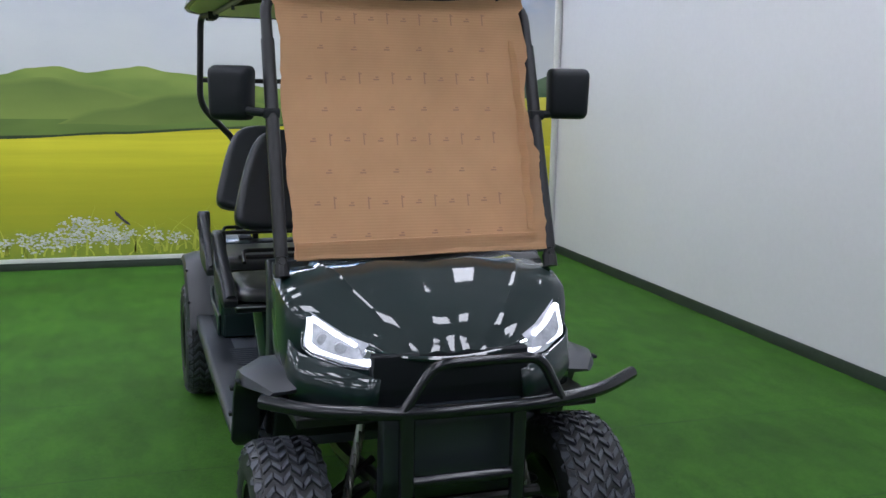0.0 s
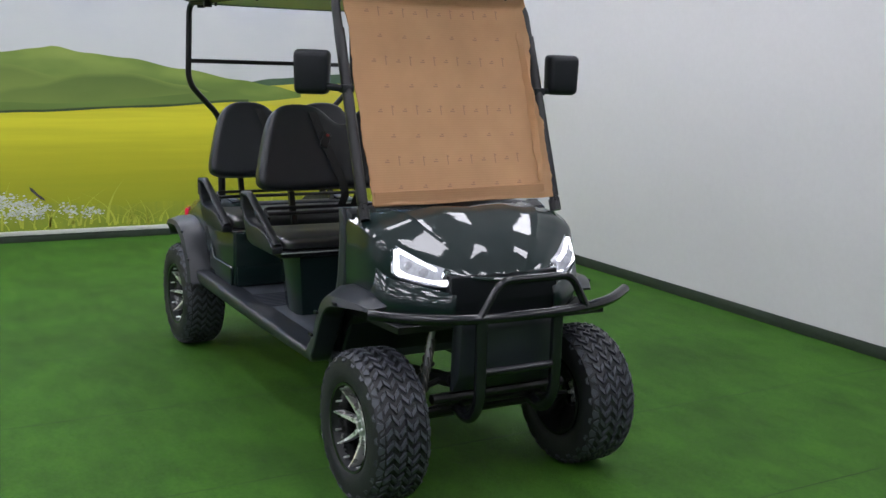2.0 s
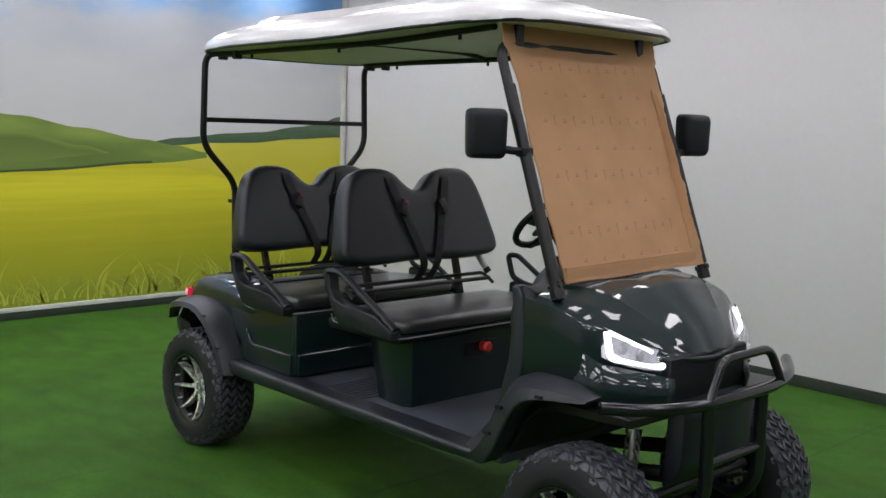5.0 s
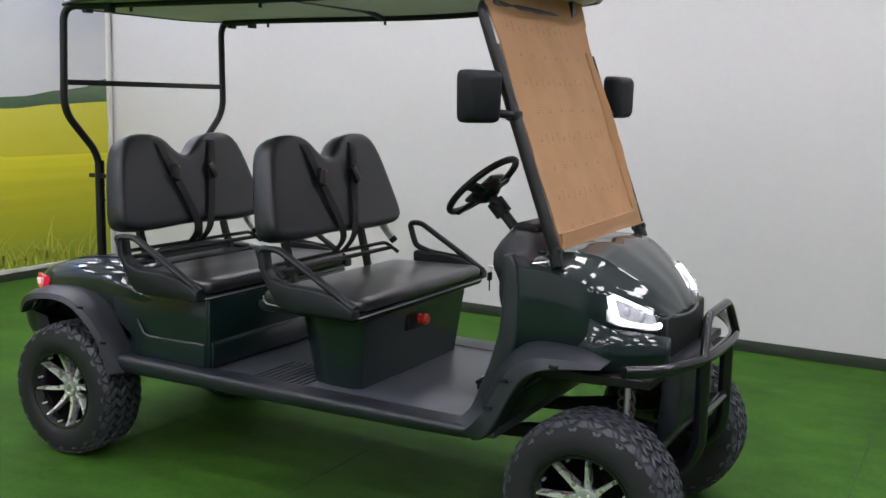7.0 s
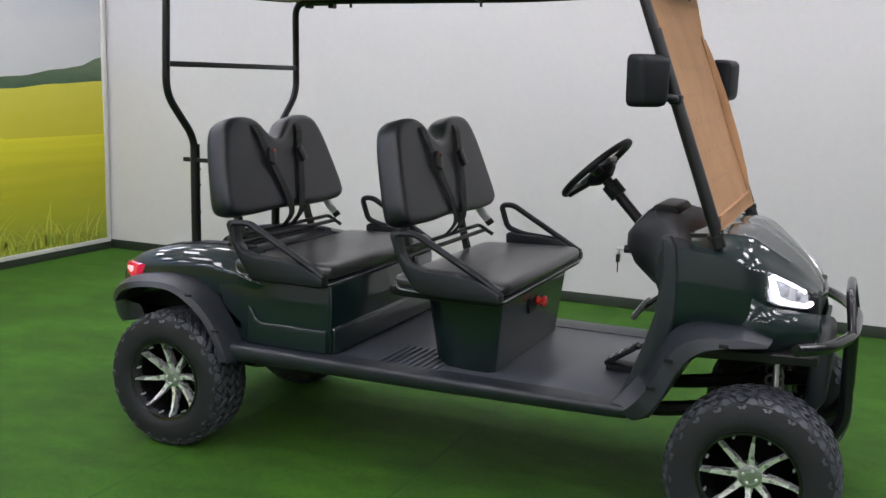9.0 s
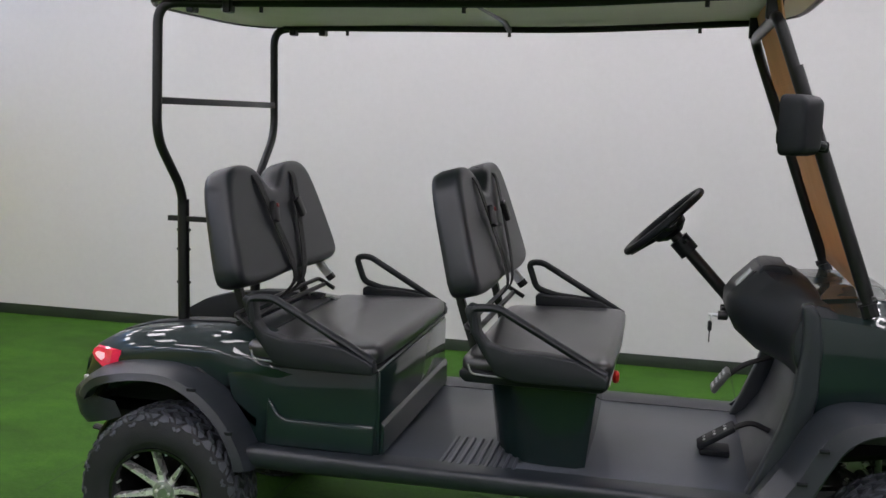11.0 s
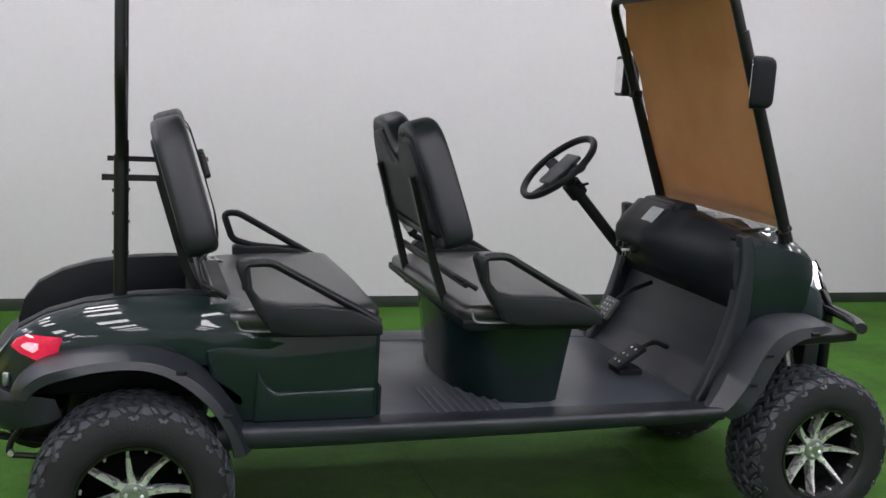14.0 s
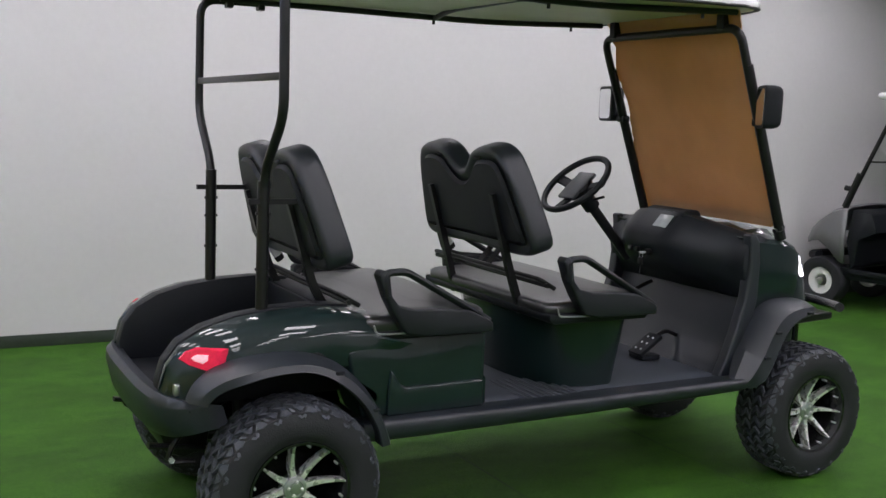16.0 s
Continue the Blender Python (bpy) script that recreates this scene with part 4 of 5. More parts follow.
for s in (-1, 1):
    part("screen_channel", tube([on_screen(0.452 * s, 1.11, 0.004), on_screen(0.452 * s, 1.78, 0.004)], 0.0220, 12, 0.01), STEEL, screen)
    part("screen_clamp", tube([on_screen(0.452 * s, 1.095, -0.028), on_screen(0.452 * s, 1.095, 0.028)], 0.011, 8), STEEL, screen)
    part("post_foot", tube([on_screen(0.452 * s, 1.09), on_screen(0.452 * s, 1.052)], 0.025, 10), STEEL, screen)


def mirror_body(s):
    c = Vector((1.990, -0.568, 1.609)) if s < 0 else Vector((2.072, 0.572, 1.622))
    turn = Matrix.Rotation(radians(-32 if s < 0 else -11), 3, "Z")
    pts = [Vector(p) for p in rounded_path([(0.0, -0.086, 0), (0.068, -0.086, 0), (0.072, 0.088, 0), (-0.072, 0.088, 0), (-0.068, -0.086, 0), (0.0, -0.086, 0)], 0.025, 4)[:-1]]
    loops = []
    for x, sc in ((-0.026, 0.97), (-0.022, 1.0), (0.014, 1.0), (0.034, 0.95), (0.045, 0.84), (0.049, 0.70)):
        loops.append([c + turn @ Vector((x, p.x * sc, p.y * sc)) for p in pts])
    return loops


for s in (-1, 1):
    loops = mirror_body(s)
    m = part("side_mirror", skin(loops), DASH, cart, "black square side mirror")
    c0 = sum(loops[0], Vector()) / len(loops[0])
    back_way = (c0 - sum(loops[-1], Vector()) / len(loops[-1])).normalized()
    part("mirror_glass", skin([[c0 + (p - c0) * 0.87 + back_way * 0.0015 for p in loops[0]], [c0 + (p - c0) * 0.87 + back_way * 0.003 for p in loops[0]]]), MIRROR, m)
    part("mirror_arm", tube([on_screen(0.445 * s, 1.550), (2.075, 0.50 * s, 1.552), (2.02 if s < 0 else 2.075, 0.55 * s, 1.560)], 0.014, 10, 0.03), DASH, m)
    part("mirror_clamp", box(2.048, 2.092, 0.455 * s - 0.027, 0.455 * s + 0.027, 1.532, 1.566, 0.008), DASH, m)

# --- front body: cowl, nose and bonnet
def cowl_row(x, w, zb, zs, cw, zm, zc):
    """Half a cross-section, from the lower side up over the crease to the middle."""
    return [(x, w * 0.985, zb), (x, w, zb + (zs - zb) * 0.35), (x, w, zs - 0.05), (x, w - 0.006, zs - 0.018), (x, w - 0.022, zs), (x, (w + cw) / 2, zs * 0.45 + zm * 0.55 + 0.002), (x, cw + 0.016, zm), (x, cw, zm + 0.012), (x, cw * 0.82, zm + 0.012), (x, cw * 0.5, zm * 0.3 + zc * 0.7 + 0.010), (x, cw * 0.18, zc), (x, 0.0, zc - 0.004)]


COWL = [(2.062, 0.468, 0.7, 1.06, 0.345, 1.058, 1.06), (2.16, 0.472, 0.72, 1.052, 0.335, 1.067, 1.075), (2.26, 0.475, 0.74, 1.041, 0.315, 1.072, 1.094), (2.35, 0.468, 0.745, 1.016, 0.29, 1.061, 1.091), (2.405, 0.444, 0.745, 0.984, 0.266, 1.031, 1.063), (2.455, 0.388, 0.745, 0.956, 0.232, 0.998, 1.031), (2.505, 0.321, 0.745, 0.925, 0.194, 0.96, 0.992), (2.55, 0.26, 0.745, 0.899, 0.152, 0.917, 0.946), (2.585, 0.206, 0.745, 0.875, 0.11, 0.876, 0.891), (2.598, 0.19, 0.745, 0.862, 0.095, 0.858, 0.869)]


def cowl():
    loops = []
    dense = []
    for i in range(len(COWL) - 1):
        p0, p1, p2, p3 = (np.array(COWL[min(max(j, 0), len(COWL) - 1)]) for j in (i - 1, i, i + 1, i + 2))
        for t in (0.0, 0.25, 0.5, 0.75):
            dense.append(tuple(float(c) for c in 0.5 * (2 * p1 + (p2 - p0) * t + (2 * p0 - 5 * p1 + 4 * p2 - p3) * t * t + (3 * p1 - p0 - 3 * p2 + p3) * t ** 3)))
    dense.append(COWL[-1])
    for row in dense:
        half = cowl_row(*row)
        loops.append([(x, -y, z) for x, y, z in half] + [(x, y, z) for x, y, z in reversed(half[:-1])])
    bm = skin(loops, False, False)
    return bm


body_front = part("front_cowl", cowl(), PAINT, cart, "glossy dark green front body", 28)
body_front.modifiers.new("shell", "SOLIDIFY").thickness = 0.012
part("bonnet_lip", tube([(2.560, -0.225, 0.878), (2.592, -0.160, 0.864), (2.604, -0.075, 0.857), (2.607, 0.0, 0.853), (2.604, 0.075, 0.857), (2.592, 0.160, 0.864), (2.560, 0.225, 0.878)], 0.009, 10, 0.05), PAINT, body_front)
for s in (-1, 1):
    cheek = [[(2.13, 0.415 * s, 0.70), (2.13, 0.415 * s, 0.78), (2.13, 0.410 * s, 0.915)], [(2.285, 0.447 * s, 0.70), (2.285, 0.450 * s, 0.78), (2.285, 0.446 * s, 0.918)], [(2.34, 0.462 * s, 0.70), (2.34, 0.466 * s, 0.78), (2.34, 0.460 * s, 0.91)], [(2.42, 0.458 * s, 0.70), (2.425, 0.462 * s, 0.775), (2.425, 0.452 * s, 0.872)], [(2.465, 0.438 * s, 0.70), (2.475, 0.440 * s, 0.770), (2.462, 0.430 * s, 0.858)],
             [(2.53, 0.360 * s, 0.695), (2.545, 0.360 * s, 0.760), (2.530, 0.345 * s, 0.838)], [(2.590, 0.275 * s, 0.695), (2.605, 0.270 * s, 0.752), (2.595, 0.252 * s, 0.815)], [(2.605, 0.235 * s, 0.70), (2.615, 0.228 * s, 0.745), (2.606, 0.220 * s, 0.805)]]
    cheek_ob = part("nose_cheek", skin(cheek, False, False), PAINT, body_front)
    cheek_ob.modifiers.new("shell", "SOLIDIFY").thickness = 0.010
part("grille", prism([(2.56, 0.70), (2.585, 0.70), (2.602, 0.77), (2.598, 0.875), (2.56, 0.875)], -0.245, 0.245, 0.006, 1), DASH, cart, "matt black grille recess")

# --- headlights
for s in (-1, 1):
    def lamp_at(u, v, out=0.0):
        """u from the outer to the inner end, v from the lower to the upper edge."""
        lo = Vector((2.446, 0.416, 0.866)).lerp(Vector((2.572, 0.206, 0.822)), u)
        hi = Vector((2.402, 0.406, 0.980)).lerp(Vector((2.558, 0.196, 0.888)), u)
        p = lo.lerp(hi, v) + Vector((0.86, 0.50, 0.10)).normalized() * (out + 0.030 * math.sin(math.pi * min(max(u, 0), 1)) + 0.006)
        return Vector((p.x, p.y * s, p.z))

    shape = [(0.0, 0.10), (0.02, 0.98), (0.10, 1.02), (0.55, 0.86), (0.98, 0.95), (1.02, 0.55), (0.97, 0.02), (0.55, -0.04), (0.15, 0.0)]
    lamp = part("headlight", skin([[lamp_at(u, v, -0.05) for u, v in shape], [lamp_at(u, v, 0.0) for u, v in shape]]), LAMP_BOWL, cart, "lit angular headlight with a white light strip")
    strip = [(0.11, 0.90), (0.10, 0.22), (0.14, 0.15), (0.86, 0.22), (0.93, 0.40), (0.93, 0.55)]
    part("light_strip", tube([lamp_at(u, v, 0.004) for u, v in strip], 0.0125, 8, 0.02), LAMP_GLOW, lamp, "glowing white light strip")
    part("light_strip", tube([lamp_at(u, v, 0.006) for u, v in ((0.13, 0.92), (0.45, 0.80), (0.70, 0.70))], 0.007, 8, 0.02), LAMP_GLOW, lamp, "glowing white light strip")
    bowl = [(0.10, 0.22), (0.11, 0.84), (0.30, 0.80), (0.50, 0.75), (0.74, 0.66), (0.80, 0.22), (0.55, 0.20), (0.30, 0.20)]
    part("reflector_bowl", skin([[lamp_at(u, v, 0.0005) for u, v in bowl], [lamp_at(u, v, 0.010) for u, v in bowl]]), LAMP_BOWL, lamp, "softly lit white reflector")
    for u, v in ((0.29, 0.50), (0.52, 0.47)):
        c = lamp_at(u, v, 0.010)
        part("projector", turned([(0.017, -0.01), (0.017, 0.002), (0.010, 0.005), (0.0001, 0.006)], c, "x", 16), LAMP_BOWL, lamp)
    part("reflector_tip", skin([[lamp_at(u, v, 0.002) for u, v in ((0.74, 0.12), (0.97, 0.10), (0.99, 0.75), (0.80, 0.70))], [lamp_at(u, v, 0.008) for u, v in ((0.76, 0.16), (0.95, 0.14), (0.97, 0.70), (0.82, 0.66))]]), LAMP_CHROME, lamp)
    cover = part("lens_cover", skin([[lamp_at(u, v, 0.018) for u, v in shape], [lamp_at(u, v, 0.021) for u, v in shape]]), LENS, lamp)
    cover.visible_shadow = False

# --- bull bar and front plate
bar_pts = [(2.555, -0.560, 0.752), (2.645, -0.430, 0.740), (2.715, -0.20, 0.735), (2.725, 0.03, 0.735), (2.720, 0.26, 0.735), (2.660, 0.47, 0.740), (2.560, 0.620, 0.752)]
bull = part("bull_bar", tube(bar_pts, 0.021, 14, 0.10), GLOSS, cart, "gloss black tubular bull bar")
part("bar_hoop", tube([(2.715, -0.180, 0.742), (2.695, -0.085, 0.868), (2.690, 0.245, 0.868), (2.712, 0.305, 0.742)], 0.0165, 12, 0.05), GLOSS, bull)
for s in (-1, 1):
    part("bar_upright", tube([(2.712, 0.17 * s, 0.735), (2.715, 0.17 * s, 0.41), (2.650, 0.17 * s, 0.318), (2.48, 0.17 * s, 0.36)], 0.024, 12, 0.085), GLOSS, bull)
part("bar_cross", tube([(2.712, -0.17, 0.525), (2.712, 0.17, 0.525)], 0.018, 12), GLOSS, bull)
part("front_plate", prism([(2.585, 0.72), (2.640, 0.715), (2.655, 0.68), (2.650, 0.50), (2.60, 0.42), (2.575, 0.42)], -0.225, 0.225, 0.014, 2), PLASTIC, cart, "satin black lower front plate")
part("front_crossmember", tube([(2.56, -0.30, 0.40), (2.56, 0.30, 0.40)], 0.020, 10), STEEL, cart)
part("steering_rack", tube([(2.52, -0.20, 0.355), (2.52, 0.20, 0.355)], 0.016, 10), STEEL, cart)
for s in (-1, 1):
    part("inner_fender", prism([(2.05, 0.60), (2.18, 0.70), (2.60, 0.71), (2.60, 0.68), (2.20, 0.66), (2.10, 0.56)], 0.24 * s, 0.47 * s, 0.004, 1), STEEL, cart)

# --- dashboard and footwell
def dash_row(k):
    """Profile of the dashboard from its top edge down into the footwell; k: 0 on the passenger's side, 1 at the driver's pod."""
    low = [(2.15, 1.060), (2.12, 1.072), (2.095, 1.074), (2.075, 1.058), (2.052, 1.020), (2.038, 0.970), (2.039, 0.930), (2.046, 0.898), (2.058, 0.868), (2.072, 0.838), (2.098, 0.790)]
    pod = [(2.14, 1.074), (2.08, 1.118), (2.015, 1.134), (1.950, 1.138), (1.880, 1.068), (1.853, 1.028), (1.852, 0.985), (1.885, 0.920), (1.950, 0.864), (2.025, 0.838), (2.098, 0.790)]
    return [(a + (c - a) * k, b + (d - b) * k) for (a, b), (c, d) in zip(low, pod)]


loops = []
for y in (-0.462, -0.458, *[-0.44 + 0.02 * i for i in range(45)], 0.458, 0.462):
    up_, down_ = min(max((y + 0.43) / 0.33, 0), 1), min(max((0.42 - y) / 0.34, 0), 1)
    k = up_ * up_ * (3 - 2 * up_) * down_ * down_ * (3 - 2 * down_)
    end = 0.006 if abs(y) > 0.46 else 0.0
    loops.append([(x + end, y, z - end) for x, z in dash_row(k)] + [(2.16, y, 0.79), (2.17, y, 1.0)])
dash = part("dashboard", skin(loops), DASH_TOP, cart, "black moulded dashboard with a raised instrument pod", 42)
part("kick_panel", prism([(2.118, 0.815), (2.098, 0.76), (2.062, 0.64), (2.030, 0.565), (1.985, 0.500), (1.930, 0.4495), (2.05, 0.440), (2.15, 0.60), (2.16, 0.815)], -0.460, 0.460, 0.012, 3), PLASTIC, cart, "charcoal sloping kick panel in the footwell", 45)


def cowl_side():
    return prism([(1.925, 0.462), (1.965, 0.55), (2.014, 0.68), (2.048, 0.80), (2.062, 0.95), (2.058, 1.03), (2.052, 1.075), (2.085, 1.080), (2.108, 1.045), (2.122, 0.95), (2.120, 0.80), (2.085, 0.62), (2.03, 0.462)], -0.477, -0.425, 0.010, 3)


pair(cowl_side, "footwell_side", PLASTIC, cart, "charcoal plastic side moulding")
part("gauge", moved(box(-0.004, 0.004, -0.058, 0.058, -0.047, 0.047, 0.006), Matrix.Translation((1.912, -0.080, 1.090)) @ Matrix.Rotation(radians(42), 4, "Y")), DASH, dash)
part("gauge_screen", moved(box(-0.0065, -0.0035, -0.045, 0.045, -0.036, 0.036, 0.002), Matrix.Translation((1.9105, -0.080, 1.092)) @ Matrix.Rotation(radians(42), 4, "Y")), surface("pale_gauge_screen", (0.38, 0.41, 0.42), 0.2, 0.0, 0.15, 40, 200), dash, "pale grey gauge screen")
part("gauge_hood", prism([(1.945, 1.120), (1.958, 1.147), (1.985, 1.153), (2.040, 1.149), (2.058, 1.128), (2.050, 1.100), (1.970, 1.100)], -0.165, 0.090, 0.009, 3), DASH, dash, "black hood above the gauge")
part("ignition", turned([(0.016, -0.03), (0.016, 0.0), (0.010, 0.004)], (1.862, -0.06, 0.952), "x", 14), STEEL, dash)
for y in (0.02, 0.07):
    part("switch", box(1.845, 1.862, y - 0.012, y + 0.012, 0.945, 0.968, 0.003), STEEL, dash)

# --- steering
AX = Vector((0.684, 0, -0.729)).normalized()
SC = Vector((1.628, 0.215, 1.240))
ring_u, ring_v = Vector((0, 1, 0)), AX.cross(Vector((0, 1, 0))).normalized()
wheel_ring = tube([SC + (ring_u * math.cos(a) + ring_v * math.sin(a)) * 0.172 for a in np.linspace(0, 2 * math.pi, 41)[:-1]], 0.0145, 10, 0.01, True)
steer = part("steering_wheel", wheel_ring, DASH, cart, "black three-spoke steering wheel")
for a in (10, 170, 270):
    d = ring_u * math.cos(radians(a)) + ring_v * math.sin(radians(a))
    part("steering_spoke", tube([SC + AX * 0.035 + d * 0.03, SC + AX * 0.012 + d * 0.168], 0.025, 8, 0.02, flat=0.45, side=AX), DASH, steer)
hubbm = bmesh.new()
rot = AX.to_track_quat("Z", "Y").to_matrix().to_4x4()
turned([(0.070, 0.005), (0.076, 0.015), (0.066, 0.045), (0.035, 0.065), (0.0001, 0.065)], (0, 0, 0), "z", 24, hubbm)
moved(hubbm, Matrix.Translation(SC) @ rot)
part("steering_hub", hubbm, DASH, steer)
part("horn_pad", moved(box(-0.062, 0.062, -0.085, 0.085, 0.002, 0.022, 0.010), Matrix.Translation(SC) @ rot), PLASTIC, steer)
column = part("steering_column", tube([SC + AX * 0.06, SC + AX * 0.48], 0.023, 12), STEEL, cart)
part("column_collar", tube([SC + AX * 0.085, SC + AX * 0.150], 0.038, 12), DASH, column)
part("indicator_stalk", tube([SC + AX * 0.11, SC + AX * 0.10 + Vector((0.02, -0.10, 0.02))], 0.006, 8), DASH, column)

# --- pedals
def pedal_at(place, tilt, width, length, columns, rows, metal):
    """A foot pedal: rounded plate with bright studs, on an arm."""
    m = Matrix.Translation(place) @ Matrix.Rotation(radians(tilt), 4, "Y")
    plate = part("pedal", moved(box(-0.010, 0.010, -width, width, -length, length, 0.006), m), metal, cart, "foot pedal with bright round studs")
    for i in range(columns):
        for j in range(rows):
            y, z = (i - (columns - 1) / 2) * 1.5 * width / columns, (j - (rows - 1) / 2) * 1.7 * length / rows
            part("pedal_stud", moved(turned([(0.0060, -0.009), (0.0050, -0.013), (0.0001, -0.0145)], (0, y, z), "x", 8), m), SILVER, plate)
    return plate


brake = pedal_at((1.868, 0.15, 0.672), 35, 0.050, 0.048, 3, 4, surface("grey_pedal_rubber", (0.075, 0.080, 0.080), 0.45, 0.0, 0.2, 30, 200))
part("pedal_arm", tube([(1.880, 0.15, 0.68), (1.95, 0.15, 0.74), (2.06, 0.15, 0.78)], 0.010, 8, 0.03), STEEL, brake)
throttle = pedal_at((1.852, -0.080, 0.530), 56, 0.045, 0.072, 2, 3, DASH)
part("pedal_arm", tube([(1.905, -0.080, 0.560), (1.965, -0.080, 0.590), (2.035, -0.080, 0.560)], 0.010, 8, 0.03), STEEL, throttle)
part("pedal_bracket", box(1.800, 1.900, -0.130, -0.030, 0.468, 0.490, 0.005), DASH, throttle)


# --- seats
def bench(dx, pipe=0.765, up=0.008, back_dx=0.0, back_up=0.0, wide=0.500, yaw=-2.0, high=0.838):
    """A bench: base tray, cushion, backrest on two posts, side handles and belts. dx: how far ahead of the rear bench; pipe: the height of its piping."""
    c0, c1 = 0.265 + dx, 0.742 + dx
    base = part("seat_base", prism([(c0 + 0.02, pipe - 0.028), (c1 - 0.02, pipe - 0.028), (c1, pipe - 0.012), (c1, pipe + 0.012), (c0, pipe + 0.012), (c0, pipe - 0.012)], -wide, wide, 0.008, 2), DASH, cart, "black moulded seat tray")
    part("seat_piping", tube([(c0 + 0.030, -wide - 0.003, pipe + 0.034), (c0 + 0.040, -wide - 0.003, pipe + 0.004), (c0 + 0.10, -wide - 0.003, pipe), (c1 + 0.003, -wide - 0.003, pipe), (c1 + 0.003, wide + 0.003, pipe), (c0 + 0.10, wide + 0.003, pipe), (c0 + 0.040, wide + 0.003, pipe + 0.004), (c0 + 0.030, wide + 0.003, pipe + 0.034)], 0.0036, 6, 0.02), PIPING, base, "pale grey piping")
    outline = rounded_path([(c1 + 0.016, 0.0, 0), (c1 + 0.006, 0.502, 0), (c0, 0.498, 0), (c0, -0.498, 0), (c1 + 0.006, -0.502, 0), (c1 + 0.016, 0.0, 0)], 0.055, 6)[:-1]
    mid_x, low, k = (c0 + c1) / 2, pipe + 0.010, (high - pipe - 0.010) / 0.085
    loops = []
    for z, ins in ((0.0, 0.006), (0.010, 0.0), (0.050, 0.0), (0.064, 0.004), (0.075, 0.013), (0.081, 0.028), (0.0835, 0.06), (0.085, 0.12), (0.085, 0.20)):
        kx, ky = 1 - ins / ((c1 - c0) / 2), 1 - ins / 0.50
        loops.append([(mid_x + (p.x - mid_x) * kx, p.y * ky, low + z * k + 0.014 * ((p.x - c0) / (c1 - c0) - 0.5)) for p in outline])
    cushion = part("seat_cushion", skin(loops), VINYL, base, "black vinyl seat cushion", 60)
    # backrest
    lean = Matrix.Translation((0.233 + dx + back_dx, 0.43, 0.985 + back_up)) @ Matrix.Rotation(radians(yaw), 4, "Z") @ Matrix.Translation((0, -0.43, 0)) @ Matrix.Rotation(radians(-16.5), 4, "Y")
    half = [(0.0, 0.325), (0.030, 0.330), (0.070, 0.362), (0.110, 0.402), (0.165, 0.424), (0.240, 0.430), (0.310, 0.422), (0.362, 0.388), (0.402, 0.305), (0.442, 0.155), (0.464, 0.060), (0.452, 0.017), (0.385, -0.003), (0.20, -0.004), (0.10, 0.002), (0.0, 0.006)]
    full = half + [(-a, b) for a, b in reversed(half[1:-1])]
    full = smooth_outline(full, 1)
    face = [(p.x, p.y) for p in full]
    loops = []
    for depth, ins in ((-0.042, 0.045), (-0.055, 0.022), (-0.050, 0.006), (-0.030, 0.0), (0.026, 0.0), (0.038, 0.003), (0.045, 0.010), (0.049, 0.020), (0.0505, 0.030), (0.0505, 0.036)):
        loops.append([lean @ Vector((depth, p.x, p.y)) for p in inset2d(face, ins)])
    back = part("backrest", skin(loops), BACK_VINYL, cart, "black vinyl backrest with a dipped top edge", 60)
    part("back_shell", skin([[lean @ Vector((d, p.x, p.y)) for p in inset2d(face, i)] for d, i in ((-0.052, 0.05), (-0.066, 0.062))]), DASH, back, "black plastic back shell")
    for s in (-1, 1):
        part("backrest_post", tube([lean @ Vector((-0.070, 0.27 * s, 0.25)), lean @ Vector((-0.070, 0.27 * s, -0.06)), (0.245 + dx + back_dx * 0.7, 0.27 * s, 0.76)], 0.019, 4, 0.04), STEEL, base)
        # side handle: moulded hip rest and a bent tube
        sill_line = [(0.43, 0.850), (0.54, 0.848), (0.64, 0.836), (0.72, 0.800), (0.742, 0.785), (0.742, 0.752), (0.46, 0.752), (0.395, 0.765)]
        horn = [(0.345, 0.835), (0.312, 0.895), (0.284, 0.972), (0.296, 0.990), (0.324, 0.984), (0.336, 0.900), (0.365, 0.866)] if s < 0 else [(0.375, 0.800), (0.372, 0.845), (0.39, 0.856)]
        rest = part("hip_rest", prism([(x + dx, z + up) for x, z in sill_line + horn], 0.503 * s, 0.560 * s, 0.008, 3), HANDLE, base, "black moulded hip rest")
        foot_line = [(0.318, 0.545, 0.90), (0.308, 0.545, 0.978)] if s < 0 else [(0.66, 0.530, 0.832), (0.45, 0.530, 0.850), (0.372, 0.530, 0.874), (0.336, 0.530, 0.978)]
        part("grab_handle", tube([(x + dx, y * s, z + up) for x, y, z in foot_line + [(0.390, 0.542, 0.982), (0.655, 0.530, 0.836), (0.735, 0.528, 0.790)]], 0.0200 if s < 0 else 0.0150, 12, 0.025, flat=0.66 if s < 0 else 0.9, side=(1.0, 0.0, 0.3)), HANDLE, rest, "black bent grab handle")
    part("seat_rod", tube([(0.225 + dx + back_dx, -0.45, 0.866 + up), (0.225 + dx + back_dx, 0.45, 0.866 + up)], 0.010, 8), STEEL, base)
    part("seat_rail", tube([(0.27 + dx + back_dx, -0.43, 0.850 + up), (0.20 + dx + back_dx, -0.43, 0.890 + up), (0.20 + dx + back_dx, 0.43, 0.890 + up), (0.27 + dx + back_dx, 0.43, 0.850 + up)], 0.009, 8, 0.03), STEEL, base)
    # belts
    for s, foot in ((-1, -0.02), (1, 0.05)):
        top_y = 0.17 * s
